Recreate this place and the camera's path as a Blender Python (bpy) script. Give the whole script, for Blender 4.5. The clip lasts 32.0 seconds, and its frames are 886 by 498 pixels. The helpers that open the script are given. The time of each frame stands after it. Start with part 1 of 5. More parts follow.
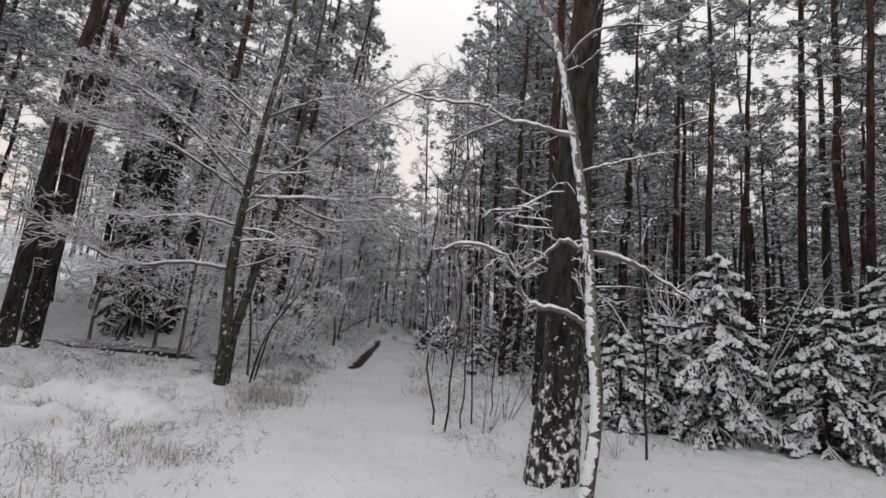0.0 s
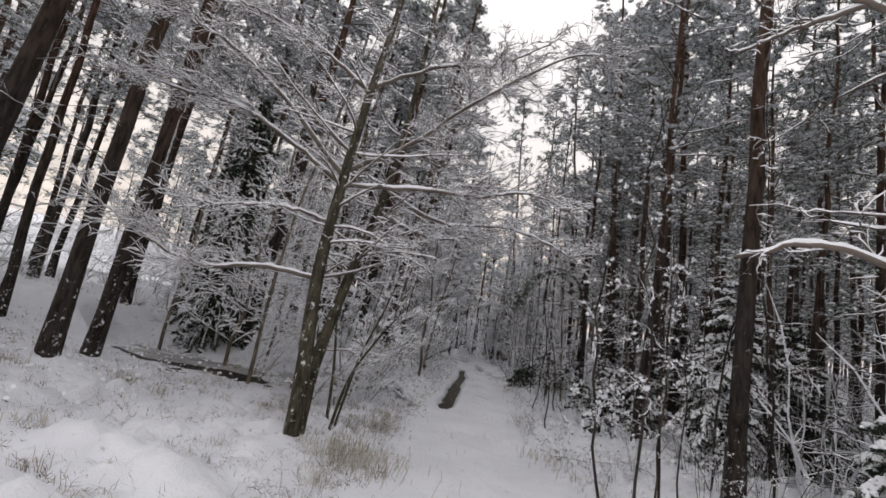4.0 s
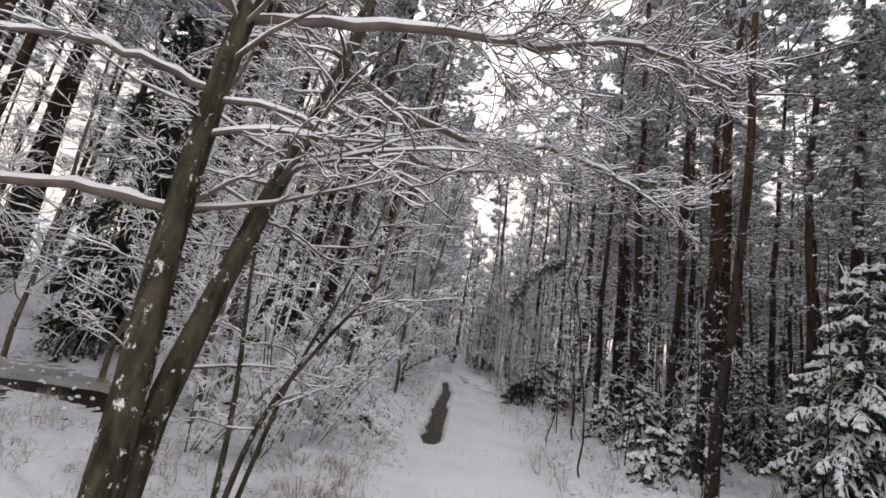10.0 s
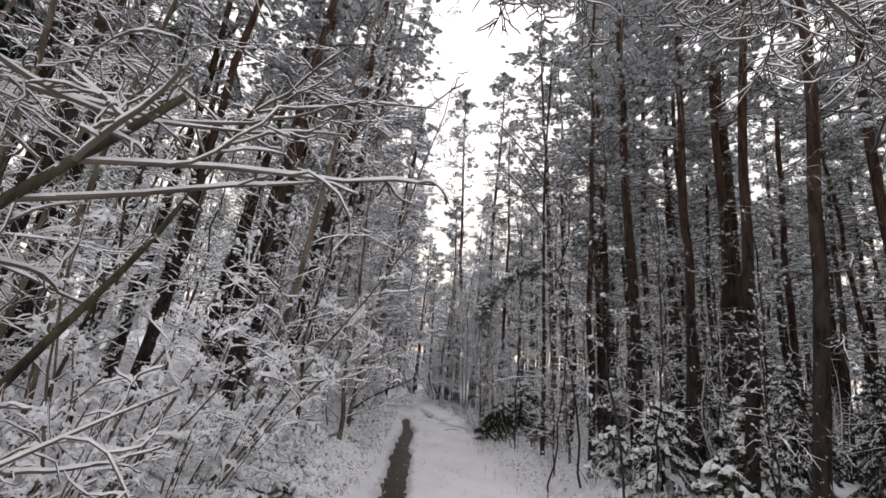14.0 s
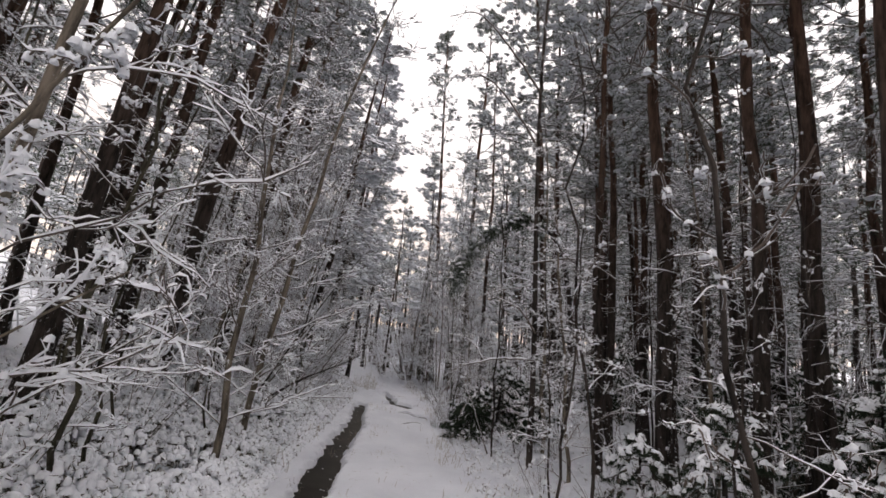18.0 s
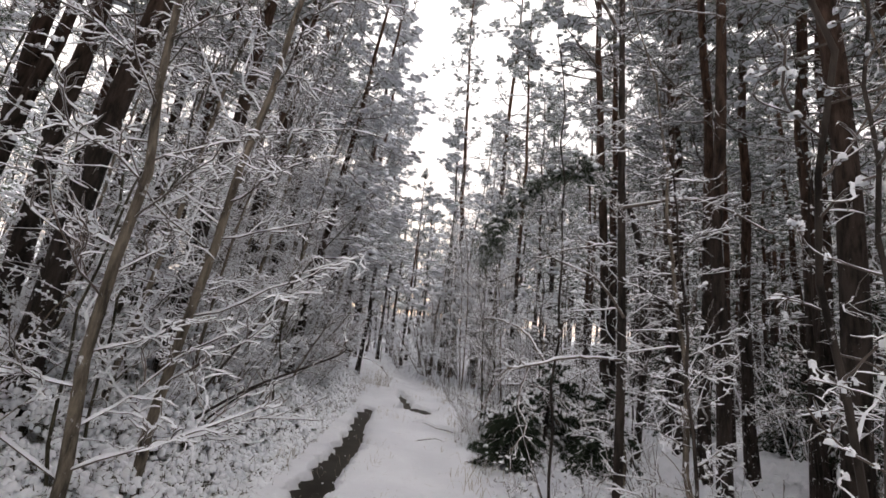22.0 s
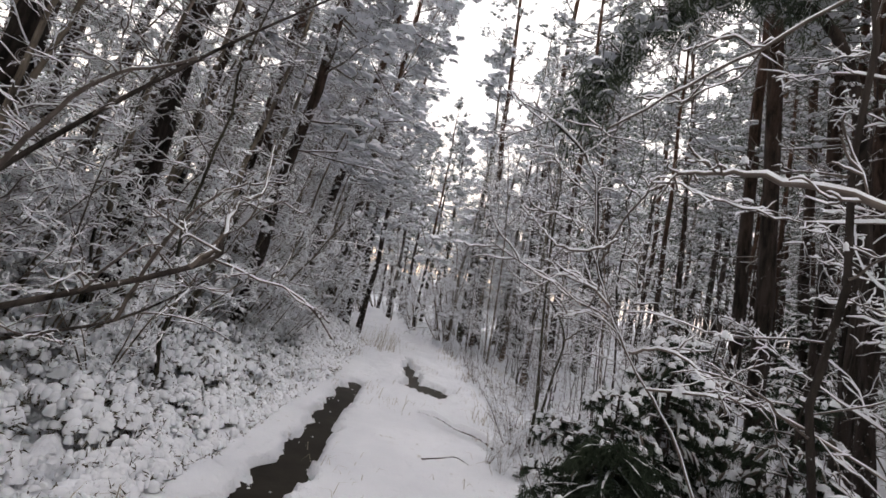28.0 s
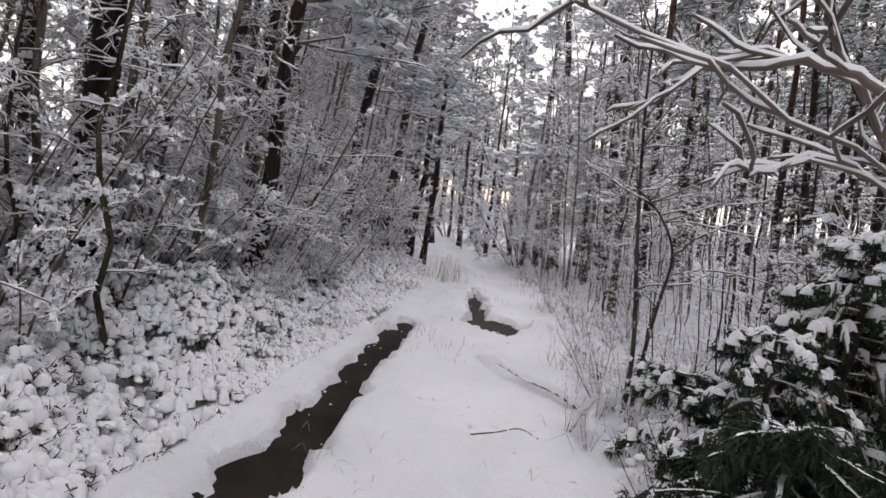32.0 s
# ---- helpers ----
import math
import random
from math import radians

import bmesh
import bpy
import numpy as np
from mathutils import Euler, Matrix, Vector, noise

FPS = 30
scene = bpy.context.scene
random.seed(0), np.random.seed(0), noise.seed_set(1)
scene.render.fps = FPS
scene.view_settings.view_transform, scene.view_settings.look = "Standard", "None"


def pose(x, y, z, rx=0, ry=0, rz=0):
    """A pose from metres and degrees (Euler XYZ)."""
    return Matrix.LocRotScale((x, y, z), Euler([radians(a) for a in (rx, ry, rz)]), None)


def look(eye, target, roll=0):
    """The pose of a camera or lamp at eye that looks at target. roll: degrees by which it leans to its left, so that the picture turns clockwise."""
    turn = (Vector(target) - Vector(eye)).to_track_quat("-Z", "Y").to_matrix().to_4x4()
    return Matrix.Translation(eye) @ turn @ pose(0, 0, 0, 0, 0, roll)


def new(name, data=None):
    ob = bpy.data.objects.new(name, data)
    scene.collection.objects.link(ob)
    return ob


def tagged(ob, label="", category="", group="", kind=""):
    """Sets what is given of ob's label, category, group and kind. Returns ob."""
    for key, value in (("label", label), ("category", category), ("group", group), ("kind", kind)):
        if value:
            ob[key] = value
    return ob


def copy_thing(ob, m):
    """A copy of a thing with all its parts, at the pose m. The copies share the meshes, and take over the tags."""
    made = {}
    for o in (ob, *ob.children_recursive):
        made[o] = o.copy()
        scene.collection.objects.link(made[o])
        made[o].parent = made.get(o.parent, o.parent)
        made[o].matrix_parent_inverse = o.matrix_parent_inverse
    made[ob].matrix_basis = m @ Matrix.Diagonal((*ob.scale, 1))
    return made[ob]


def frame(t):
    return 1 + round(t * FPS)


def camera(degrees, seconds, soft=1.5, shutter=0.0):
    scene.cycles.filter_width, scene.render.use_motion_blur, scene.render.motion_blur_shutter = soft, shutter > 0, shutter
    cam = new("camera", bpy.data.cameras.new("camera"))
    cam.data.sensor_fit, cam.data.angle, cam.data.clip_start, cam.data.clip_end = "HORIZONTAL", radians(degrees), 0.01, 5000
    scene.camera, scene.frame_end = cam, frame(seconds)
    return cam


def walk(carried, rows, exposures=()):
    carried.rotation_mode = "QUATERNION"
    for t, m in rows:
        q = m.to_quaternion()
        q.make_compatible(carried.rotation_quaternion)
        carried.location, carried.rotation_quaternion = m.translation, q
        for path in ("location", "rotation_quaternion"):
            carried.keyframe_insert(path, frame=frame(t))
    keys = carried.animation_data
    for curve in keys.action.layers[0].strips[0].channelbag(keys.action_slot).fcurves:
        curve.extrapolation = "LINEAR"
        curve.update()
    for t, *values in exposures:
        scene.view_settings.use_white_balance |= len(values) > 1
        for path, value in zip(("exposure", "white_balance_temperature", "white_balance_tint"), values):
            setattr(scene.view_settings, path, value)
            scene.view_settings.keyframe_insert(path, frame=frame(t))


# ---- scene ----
cam = camera(85.0, 32.0, 1.6)
PATH = [
    (0, (0.045, -0.299, 1.959), (-0.027, 1.686, 2.194), 6.0),
    (0.5, (0.023, -0.015, 1.959), (-0.082, 1.966, 2.208), 6.6),
    (1, (-0.15, 0.253, 1.964), (-0.314, 2.227, 2.24), 7.4),
    (1.5, (-0.199, 0.546, 1.942), (-0.403, 2.514, 2.236), 8.2),
    (2, (-0.346, 0.846, 1.945), (-0.582, 2.81, 2.242), 8.6),
    (2.5, (-0.549, 1.14, 1.96), (-0.823, 3.099, 2.258), 8.9),
    (3, (-0.62, 1.472, 1.969), (-0.944, 3.423, 2.266), 9.8),
    (3.5, (-0.832, 1.644, 1.958), (-1.195, 3.589, 2.249), 10.1),
    (5.5, (-1.127, 2.375, 1.98), (-1.55, 4.305, 2.286), 11.1),
    (6, (-1.212, 2.544, 1.964), (-1.644, 4.472, 2.278), 11.4),
    (6.5, (-1.399, 2.822, 1.932), (-1.829, 4.749, 2.251), 11.5),
    (7, (-1.441, 3.14, 1.91), (-1.866, 5.067, 2.235), 11.8),
    (7.5, (-1.58, 3.39, 1.864), (-1.993, 5.318, 2.196), 11.8),
    (8, (-1.654, 3.704, 1.858), (-2.055, 5.635, 2.195), 12.0),
    (8.5, (-1.676, 4.037, 1.89), (-2.051, 5.971, 2.232), 12.0),
    (9, (-1.767, 4.313, 1.888), (-2.117, 6.25, 2.244), 11.6),
    (9.5, (-1.671, 4.616, 1.862), (-2.003, 6.556, 2.217), 11.5),
    (10, (-1.713, 4.909, 1.832), (-2.011, 6.859, 2.162), 11.1),
    (10.5, (-1.756, 5.199, 1.835), (-1.998, 7.164, 2.123), 9.9),
    (11, (-1.674, 5.575, 1.794), (-1.863, 7.549, 2.053), 9.4),
    (11.5, (-1.754, 5.845, 1.786), (-1.932, 7.818, 2.066), 9.2),
    (12, (-1.71, 6.08, 1.752), (-1.976, 8.032, 2.099), 7.9),
    (12.5, (-1.753, 6.434, 1.705), (-2.011, 8.371, 2.13), 7.4),
    (13, (-1.954, 6.629, 1.712), (-2.141, 8.559, 2.202), 6.9),
    (13.5, (-1.814, 7.157, 1.646), (-1.979, 9.088, 2.14), 7.5),
    (14, (-1.97, 7.423, 1.619), (-2.095, 9.36, 2.102), 7.3),
    (14.5, (-1.943, 7.754, 1.622), (-2.008, 9.695, 2.099), 7.8),
    (16.5, (-1.705, 9.522, 1.761), (-1.777, 11.47, 2.209), 8.5),
    (17, (-1.646, 9.774, 1.749), (-1.706, 11.723, 2.196), 8.3),
    (17.5, (-1.645, 10.155, 1.743), (-1.7, 12.112, 2.153), 7.7),
    (18, (-1.569, 10.539, 1.703), (-1.624, 12.497, 2.104), 7.8),
    (18.5, (-1.633, 10.856, 1.699), (-1.698, 12.814, 2.099), 7.7),
    (19, (-1.705, 11.18, 1.699), (-1.784, 13.139, 2.094), 7.8),
    (19.5, (-1.711, 11.536, 1.672), (-1.807, 13.495, 2.061), 8.2),
    (20, (-1.816, 11.845, 1.649), (-1.936, 13.804, 2.034), 8.3),
    (20.5, (-1.778, 12.206, 1.598), (-1.917, 14.166, 1.973), 8.8),
    (21, (-1.826, 12.579, 1.595), (-1.961, 14.54, 1.966), 8.6),
    (21.5, (-1.749, 12.925, 1.647), (-1.884, 14.887, 2.008), 8.4),
    (22, (-1.689, 13.282, 1.686), (-1.828, 15.245, 2.042), 8.4),
    (22.5, (-1.736, 13.649, 1.744), (-1.872, 15.616, 2.08), 7.8),
    (23, (-1.648, 13.953, 1.69), (-1.789, 15.924, 2.0), 8.5),
    (23.5, (-1.712, 14.175, 1.701), (-1.855, 16.146, 2.01), 8.4),
    (24, (-1.657, 14.461, 1.706), (-1.814, 16.432, 2.007), 8.7),
    (24.5, (-1.749, 14.788, 1.63), (-1.908, 16.759, 1.931), 9.1),
    (25, (-1.747, 15.174, 1.622), (-1.924, 17.144, 1.918), 9.6),
    (25.5, (-1.742, 15.531, 1.602), (-1.944, 17.5, 1.885), 10.2),
    (26, (-1.838, 15.835, 1.547), (-2.058, 17.806, 1.803), 10.3),
    (26.5, (-1.84, 16.158, 1.523), (-2.065, 18.133, 1.743), 11.9),
    (28.5, (-1.989, 17.119, 1.417), (-2.195, 19.098, 1.621), 13.3),
    (29, (-1.912, 17.374, 1.43), (-2.103, 19.353, 1.642), 13.8),
    (29.5, (-1.951, 17.538, 1.421), (-2.111, 19.52, 1.634), 13.6),
    (30, (-1.93, 17.67, 1.435), (-2.207, 19.644, 1.601), 11.1),
    (30.5, (-1.871, 17.803, 1.435), (-2.346, 19.744, 1.532), 8.1),
    (31, (-1.914, 17.916, 1.419), (-2.565, 19.807, 1.459), 6.9),
    (31.5, (-1.872, 18.134, 1.388), (-2.376, 20.069, 1.365), 7.0),
    (32, (-1.844, 18.32, 1.37), (-2.31, 20.26, 1.227), 7.8),
]
walk(cam, [(t, look(eye, target, roll)) for t, eye, target, roll in PATH], [(0, -0.70, 6650, 8), (3, -0.54, 6700, 10), (6, -0.45, 6700, 10), (9, -0.22, 6750, 10), (12, -0.02, 6750, 11), (14, -0.07, 6750, 11), (17, -0.12, 6800, 13), (20, 0.09, 6850, 13), (24, 0.39, 6850, 10), (26, 0.5, 6800, 11), (29, 0.43, 6800, 11), (31, 0.6, 6750, 12), (32, 0.6, 6700, 12)])
# ---- world and light ----
world = bpy.data.worlds.new("overcast_sky")
scene.world = world
world.use_nodes = True
wn, wl = world.node_tree.nodes, world.node_tree.links
sky = wn.new("ShaderNodeTexSky")
sky.sky_type = "NISHITA"
sky.sun_disc = False
sky.sun_elevation = radians(9)
sky.sun_rotation = radians(-8)
sky_gain = wn.new("ShaderNodeVectorMath")
sky_gain.operation = "SCALE"
sky_gain.inputs["Scale"].default_value = 0.12
wl.new(sky.outputs[0], sky_gain.inputs[0])
w_co = wn.new("ShaderNodeTexCoord")
w_map = wn.new("ShaderNodeMapping")
w_map.inputs["Scale"].default_value = (1.0, 1.0, 2.2)
wl.new(w_co.outputs["Generated"], w_map.inputs[0])
w_noise = wn.new("ShaderNodeTexNoise")
w_noise.inputs["Scale"].default_value = 2.3
w_noise.inputs["Detail"].default_value = 6
wl.new(w_map.outputs[0], w_noise.inputs["Vector"])
w_ramp = wn.new("ShaderNodeMapRange")
w_ramp.inputs["From Min"].default_value = 0.28
w_ramp.inputs["From Max"].default_value = 0.52
w_ramp.inputs["To Min"].default_value = 0.86
w_ramp.inputs["To Max"].default_value = 1.0
wl.new(w_noise.outputs["Fac"], w_ramp.inputs["Value"])
w_mix = wn.new("ShaderNodeMix")
w_mix.data_type = "RGBA"
w_mix.inputs["B"].default_value = (0.95, 0.92, 0.94, 1)
wl.new(w_ramp.outputs[0], w_mix.inputs["Factor"])
wl.new(sky_gain.outputs[0], w_mix.inputs["A"])
w_sep = wn.new("ShaderNodeSeparateXYZ")
wl.new(w_co.outputs["Generated"], w_sep.inputs[0])
w_up = wn.new("ShaderNodeMapRange")  # an overcast sky is two to three times as bright overhead as low down
w_up.inputs["From Min"].default_value, w_up.inputs["From Max"].default_value = 0.38, 1.0
w_up.interpolation_type = "SMOOTHSTEP"
w_up.inputs["To Min"].default_value, w_up.inputs["To Max"].default_value = 1.5, 2.75
wl.new(w_sep.outputs["Z"], w_up.inputs["Value"])
w_low = wn.new("ShaderNodeMapRange")  # the cloud glows faintly warm low down
w_low.inputs["From Min"].default_value, w_low.inputs["From Max"].default_value = 0.12, 0.42
wl.new(w_sep.outputs["Z"], w_low.inputs["Value"])
w_tone = wn.new("ShaderNodeMix")
w_tone.data_type, w_tone.blend_type = "RGBA", "MULTIPLY"
w_tone.inputs["Factor"].default_value = 1.0
w_warm = wn.new("ShaderNodeMix")
w_warm.data_type = "RGBA"
w_warm.inputs["A"].default_value, w_warm.inputs["B"].default_value = (1.05, 0.97, 0.88, 1), (1, 1, 1, 1)
wl.new(w_low.outputs[0], w_warm.inputs["Factor"])
wl.new(w_mix.outputs["Result"], w_tone.inputs["A"])
wl.new(w_warm.outputs["Result"], w_tone.inputs["B"])
w_bg = wn["Background"]
wl.new(w_tone.outputs["Result"], w_bg.inputs["Color"])
wl.new(w_up.outputs[0], w_bg.inputs["Strength"])
sun_data = bpy.data.lights.new("sun", "SUN")
sun_data.energy = 0.6
sun_data.angle = radians(14)
sun_data.color = (1.0, 0.9, 0.8)
sun = new("sun", sun_data)
sun.matrix_world = look((0, 0, 60), (8, -60, 40))


# ---- materials ----
def material(name):
    m = bpy.data.materials.new(name)
    m.use_nodes = True
    n, l = m.node_tree.nodes, m.node_tree.links
    return m, n, l, n["Principled BSDF"]


def noise_node(n, l, scale, detail=4, rough=0.6, stretch=None, coord="Object"):
    co = n.new("ShaderNodeTexCoord")
    t = n.new("ShaderNodeTexNoise")
    t.inputs["Scale"].default_value, t.inputs["Detail"].default_value, t.inputs["Roughness"].default_value = scale, detail, rough
    if stretch:
        mp = n.new("ShaderNodeMapping")
        mp.inputs["Scale"].default_value = stretch
        l.new(co.outputs[coord], mp.inputs[0])
        l.new(mp.outputs[0], t.inputs["Vector"])
    else:
        l.new(co.outputs[coord], t.inputs["Vector"])
    return t


def ramp(n, l, value, stops):
    r = n.new("ShaderNodeValToRGB")
    while len(r.color_ramp.elements) < len(stops):
        r.color_ramp.elements.new(0.5)
    for e, (p, c) in zip(r.color_ramp.elements, stops):
        e.position, e.color = p, (*c, 1)
    l.new(value, r.inputs[0])
    return r


def mix_rgb(n, l, fac, a, b, mode="MIX"):
    x = n.new("ShaderNodeMix")
    x.data_type, x.blend_type = "RGBA", mode
    for key, value in (("Factor", fac), ("A", a), ("B", b)):
        if isinstance(value, (tuple, float, int)):
            x.inputs[key].default_value = value if not isinstance(value, tuple) else (*value, 1)
        else:
            l.new(value, x.inputs[key])
    return x.outputs["Result"]


def bump(n, l, height, out, strength=0.4, distance=0.02):
    b = n.new("ShaderNodeBump")
    b.inputs["Strength"].default_value, b.inputs["Distance"].default_value = strength, distance
    l.new(height, b.inputs["Height"])
    l.new(b.outputs[0], out.inputs["Normal"])


def snow_material(name, tint, dirt):
    m, n, l, p = material(name)
    a = noise_node(n, l, 1.3, 4)
    b = noise_node(n, l, 55, 3)
    c = ramp(n, l, a.outputs["Fac"], [(0.3, tuple(v * dirt for v in tint)), (0.65, tint)])
    l.new(c.outputs[0], p.inputs["Base Color"])
    p.inputs["Roughness"].default_value = 0.75
    p.inputs["Specular IOR Level"].default_value = 0.25
    bump(n, l, b.outputs["Fac"], p, 0.35, 0.012)
    return m


SNOW = snow_material("fresh_snow", (0.80, 0.825, 0.87), 0.92)


def ground_snow():
    """Snow sheet with crumbs, thin places and bits of litter showing through."""
    m, n, l, p = material("trodden_snow")
    a = noise_node(n, l, 0.9, 5)
    f = noise_node(n, l, 9, 5, 0.7)
    g = noise_node(n, l, 60, 3)
    base = ramp(n, l, a.outputs["Fac"], [(0.3, (0.65, 0.675, 0.73)), (0.6, (0.75, 0.775, 0.825))])
    lit = ramp(n, l, f.outputs["Fac"], [(0.61, (0, 0, 0)), (0.70, (1, 1, 1))])
    patch = ramp(n, l, a.outputs["Fac"], [(0.45, (0, 0, 0)), (0.62, (0.75, 0.75, 0.75))])
    fac = mix_rgb(n, l, 1.0, lit.outputs[0], patch.outputs[0], "MULTIPLY")
    col = mix_rgb(n, l, fac, base.outputs[0], (0.30, 0.27, 0.22))
    l.new(col, p.inputs["Base Color"])
    p.inputs["Roughness"].default_value = 0.8
    p.inputs["Specular IOR Level"].default_value = 0.2
    add = n.new("ShaderNodeMath")
    add.operation = "MULTIPLY_ADD"
    l.new(g.outputs["Fac"], add.inputs[0])
    add.inputs[1].default_value = 0.3
    l.new(f.outputs["Fac"], add.inputs[2])
    bump(n, l, add.outputs[0], p, 0.8, 0.04)
    return m


def bark(name, low, high, split, snow_low, snow_high, furrow=9.0):
    """Bark that changes from a low to a high colour up the stem, with furrows and snow blown against it."""
    m, n, l, p = material(name)
    co = n.new("ShaderNodeTexCoord")
    sep = n.new("ShaderNodeSeparateXYZ")
    l.new(co.outputs["Object"], sep.inputs[0])
    fu = noise_node(n, l, furrow, 6, 0.65, (1, 1, 0.22))
    up = n.new("ShaderNodeMapRange")
    up.inputs["From Min"].default_value, up.inputs["From Max"].default_value = split
    l.new(sep.outputs["Z"], up.inputs["Value"])
    base = mix_rgb(n, l, up.outputs[0], low, high)
    shade = ramp(n, l, fu.outputs["Fac"], [(0.36, (0.30, 0.30, 0.30)), (0.62, (1.45, 1.42, 1.38))])
    col = mix_rgb(n, l, 1.0, base, shade.outputs[0], "MULTIPLY")
    sn = noise_node(n, l, 15, 6, 0.74, (1, 1, 0.75))
    thr = n.new("ShaderNodeMapRange")
    thr.inputs["From Min"].default_value, thr.inputs["From Max"].default_value = 0.3, 2.8
    thr.inputs["To Min"].default_value, thr.inputs["To Max"].default_value = snow_low, snow_high
    l.new(sep.outputs["Z"], thr.inputs["Value"])
    sub = n.new("ShaderNodeMath")
    sub.operation = "SUBTRACT"
    l.new(sn.outputs["Fac"], sub.inputs[0])
    l.new(thr.outputs[0], sub.inputs[1])
    stick = n.new("ShaderNodeMath")
    stick.operation, stick.use_clamp = "MULTIPLY", True
    l.new(sub.outputs[0], stick.inputs[0])
    stick.inputs[1].default_value = 16
    col = mix_rgb(n, l, stick.outputs[0], col, (0.8, 0.81, 0.84))
    l.new(col, p.inputs["Base Color"])
    p.inputs["Roughness"].default_value = 0.9
    p.inputs["Specular IOR Level"].default_value = 0.15
    bump(n, l, fu.outputs["Fac"], p, 0.9, 0.03)
    return m


BARK_PINE = bark("pine_bark", (0.034, 0.028, 0.025), (0.075, 0.044, 0.031), (2.5, 7.0), 0.575, 0.68, 16.0)
BARK_BIG = bark("old_pine_bark", (0.038, 0.034, 0.028), (0.06, 0.043, 0.033), (3, 8), 0.50, 0.70, 15.0)
BARK_ALDER = bark("alder_bark", (0.056, 0.052, 0.037), (0.075, 0.067, 0.054), (2, 6), 0.59, 0.60, 14)
BARK_BIRCH = bark("young_birch_bark", (0.13, 0.10, 0.08), (0.16, 0.145, 0.125), (0.2, 1.5), 0.60, 0.57, 14)
BARK_YOUNG = bark("young_alder_bark", (0.15, 0.13, 0.105), (0.17, 0.145, 0.12), (1, 4), 0.61, 0.62, 14)
# dark bark; the shade deep in the stand is put into its colour
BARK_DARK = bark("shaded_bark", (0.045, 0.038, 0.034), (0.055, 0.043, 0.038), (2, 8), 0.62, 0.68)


def plain(name, dark, light, scale, rough=0.85):
    m, n, l, p = material(name)
    a = noise_node(n, l, scale, 4)
    c = ramp(n, l, a.outputs["Fac"], [(0.3, dark), (0.7, light)])
    l.new(c.outputs[0], p.inputs["Base Color"])
    p.inputs["Roughness"].default_value = rough
    p.inputs["Specular IOR Level"].default_value = 0.2
    return m


TWIG = plain("twig_bark", (0.08, 0.066, 0.057), (0.18, 0.148, 0.127), 5)


def needles(name, dark, light, rimed):
    """Needles, a share of them white with rime and dusted snow, in patches."""
    m, n, l, p = material(name)
    a = noise_node(n, l, 3, 4)
    c = ramp(n, l, a.outputs["Fac"], [(0.3, dark), (0.7, light)])
    geo = n.new("ShaderNodeNewGeometry")
    b = noise_node(n, l, 1.7, 3)
    share = n.new("ShaderNodeMath")
    share.operation = "MULTIPLY_ADD"
    l.new(b.outputs["Fac"], share.inputs[0])
    share.inputs[1].default_value, share.inputs[2].default_value = 0.9, rimed - 0.45
    hit = n.new("ShaderNodeMath")
    hit.operation = "LESS_THAN"
    l.new(geo.outputs["Random Per Island"], hit.inputs[0])
    l.new(share.outputs[0], hit.inputs[1])
    l.new(mix_rgb(n, l, hit.outputs[0], c.outputs[0], (0.60, 0.62, 0.65)), p.inputs["Base Color"])
    p.inputs["Roughness"].default_value = 0.8
    p.inputs["Specular IOR Level"].default_value = 0.2
    return m


PINE_NEEDLE = needles("pine_needles", (0.042, 0.058, 0.042), (0.085, 0.105, 0.072), 0.22)
# rime, plus the pale mist over far trees, put into the needle colour
RIME_HAZE_NEEDLE = needles("rimed_hazy_pine_needles", (0.06, 0.08, 0.055), (0.10, 0.12, 0.09), 0.82)
SPRUCE_NEEDLE = needles("spruce_needles", (0.016, 0.026, 0.016), (0.04, 0.055, 0.034), -0.04)
GRASS = plain("dry_grass", (0.22, 0.195, 0.155), (0.50, 0.465, 0.40), 3)
LEAF = plain("dark_undergrowth", (0.03, 0.028, 0.02), (0.10, 0.085, 0.05), 6)


def puddle_water():
    m, n, l, p = material("meltwater")
    a = noise_node(n, l, 2.2, 4)
    c = ramp(n, l, a.outputs["Fac"], [(0.35, (0.014, 0.0125, 0.0105)), (0.65, (0.030, 0.0275, 0.0235))])
    l.new(c.outputs[0], p.inputs["Base Color"])
    p.inputs["Roughness"].default_value = 0.42
    p.inputs["Specular IOR Level"].default_value = 0.04
    p.inputs["IOR"].default_value = 1.33
    r = noise_node(n, l, 14, 3)
    bump(n, l, r.outputs["Fac"], p, 0.12, 0.01)
    return m


WATER = puddle_water()
ICE = plain("slush_ice", (0.27, 0.275, 0.29), (0.44, 0.445, 0.46), 2.5, 0.5)

# ---- geometry tools ----
Z = np.array((0.0, 0.0, 1.0))


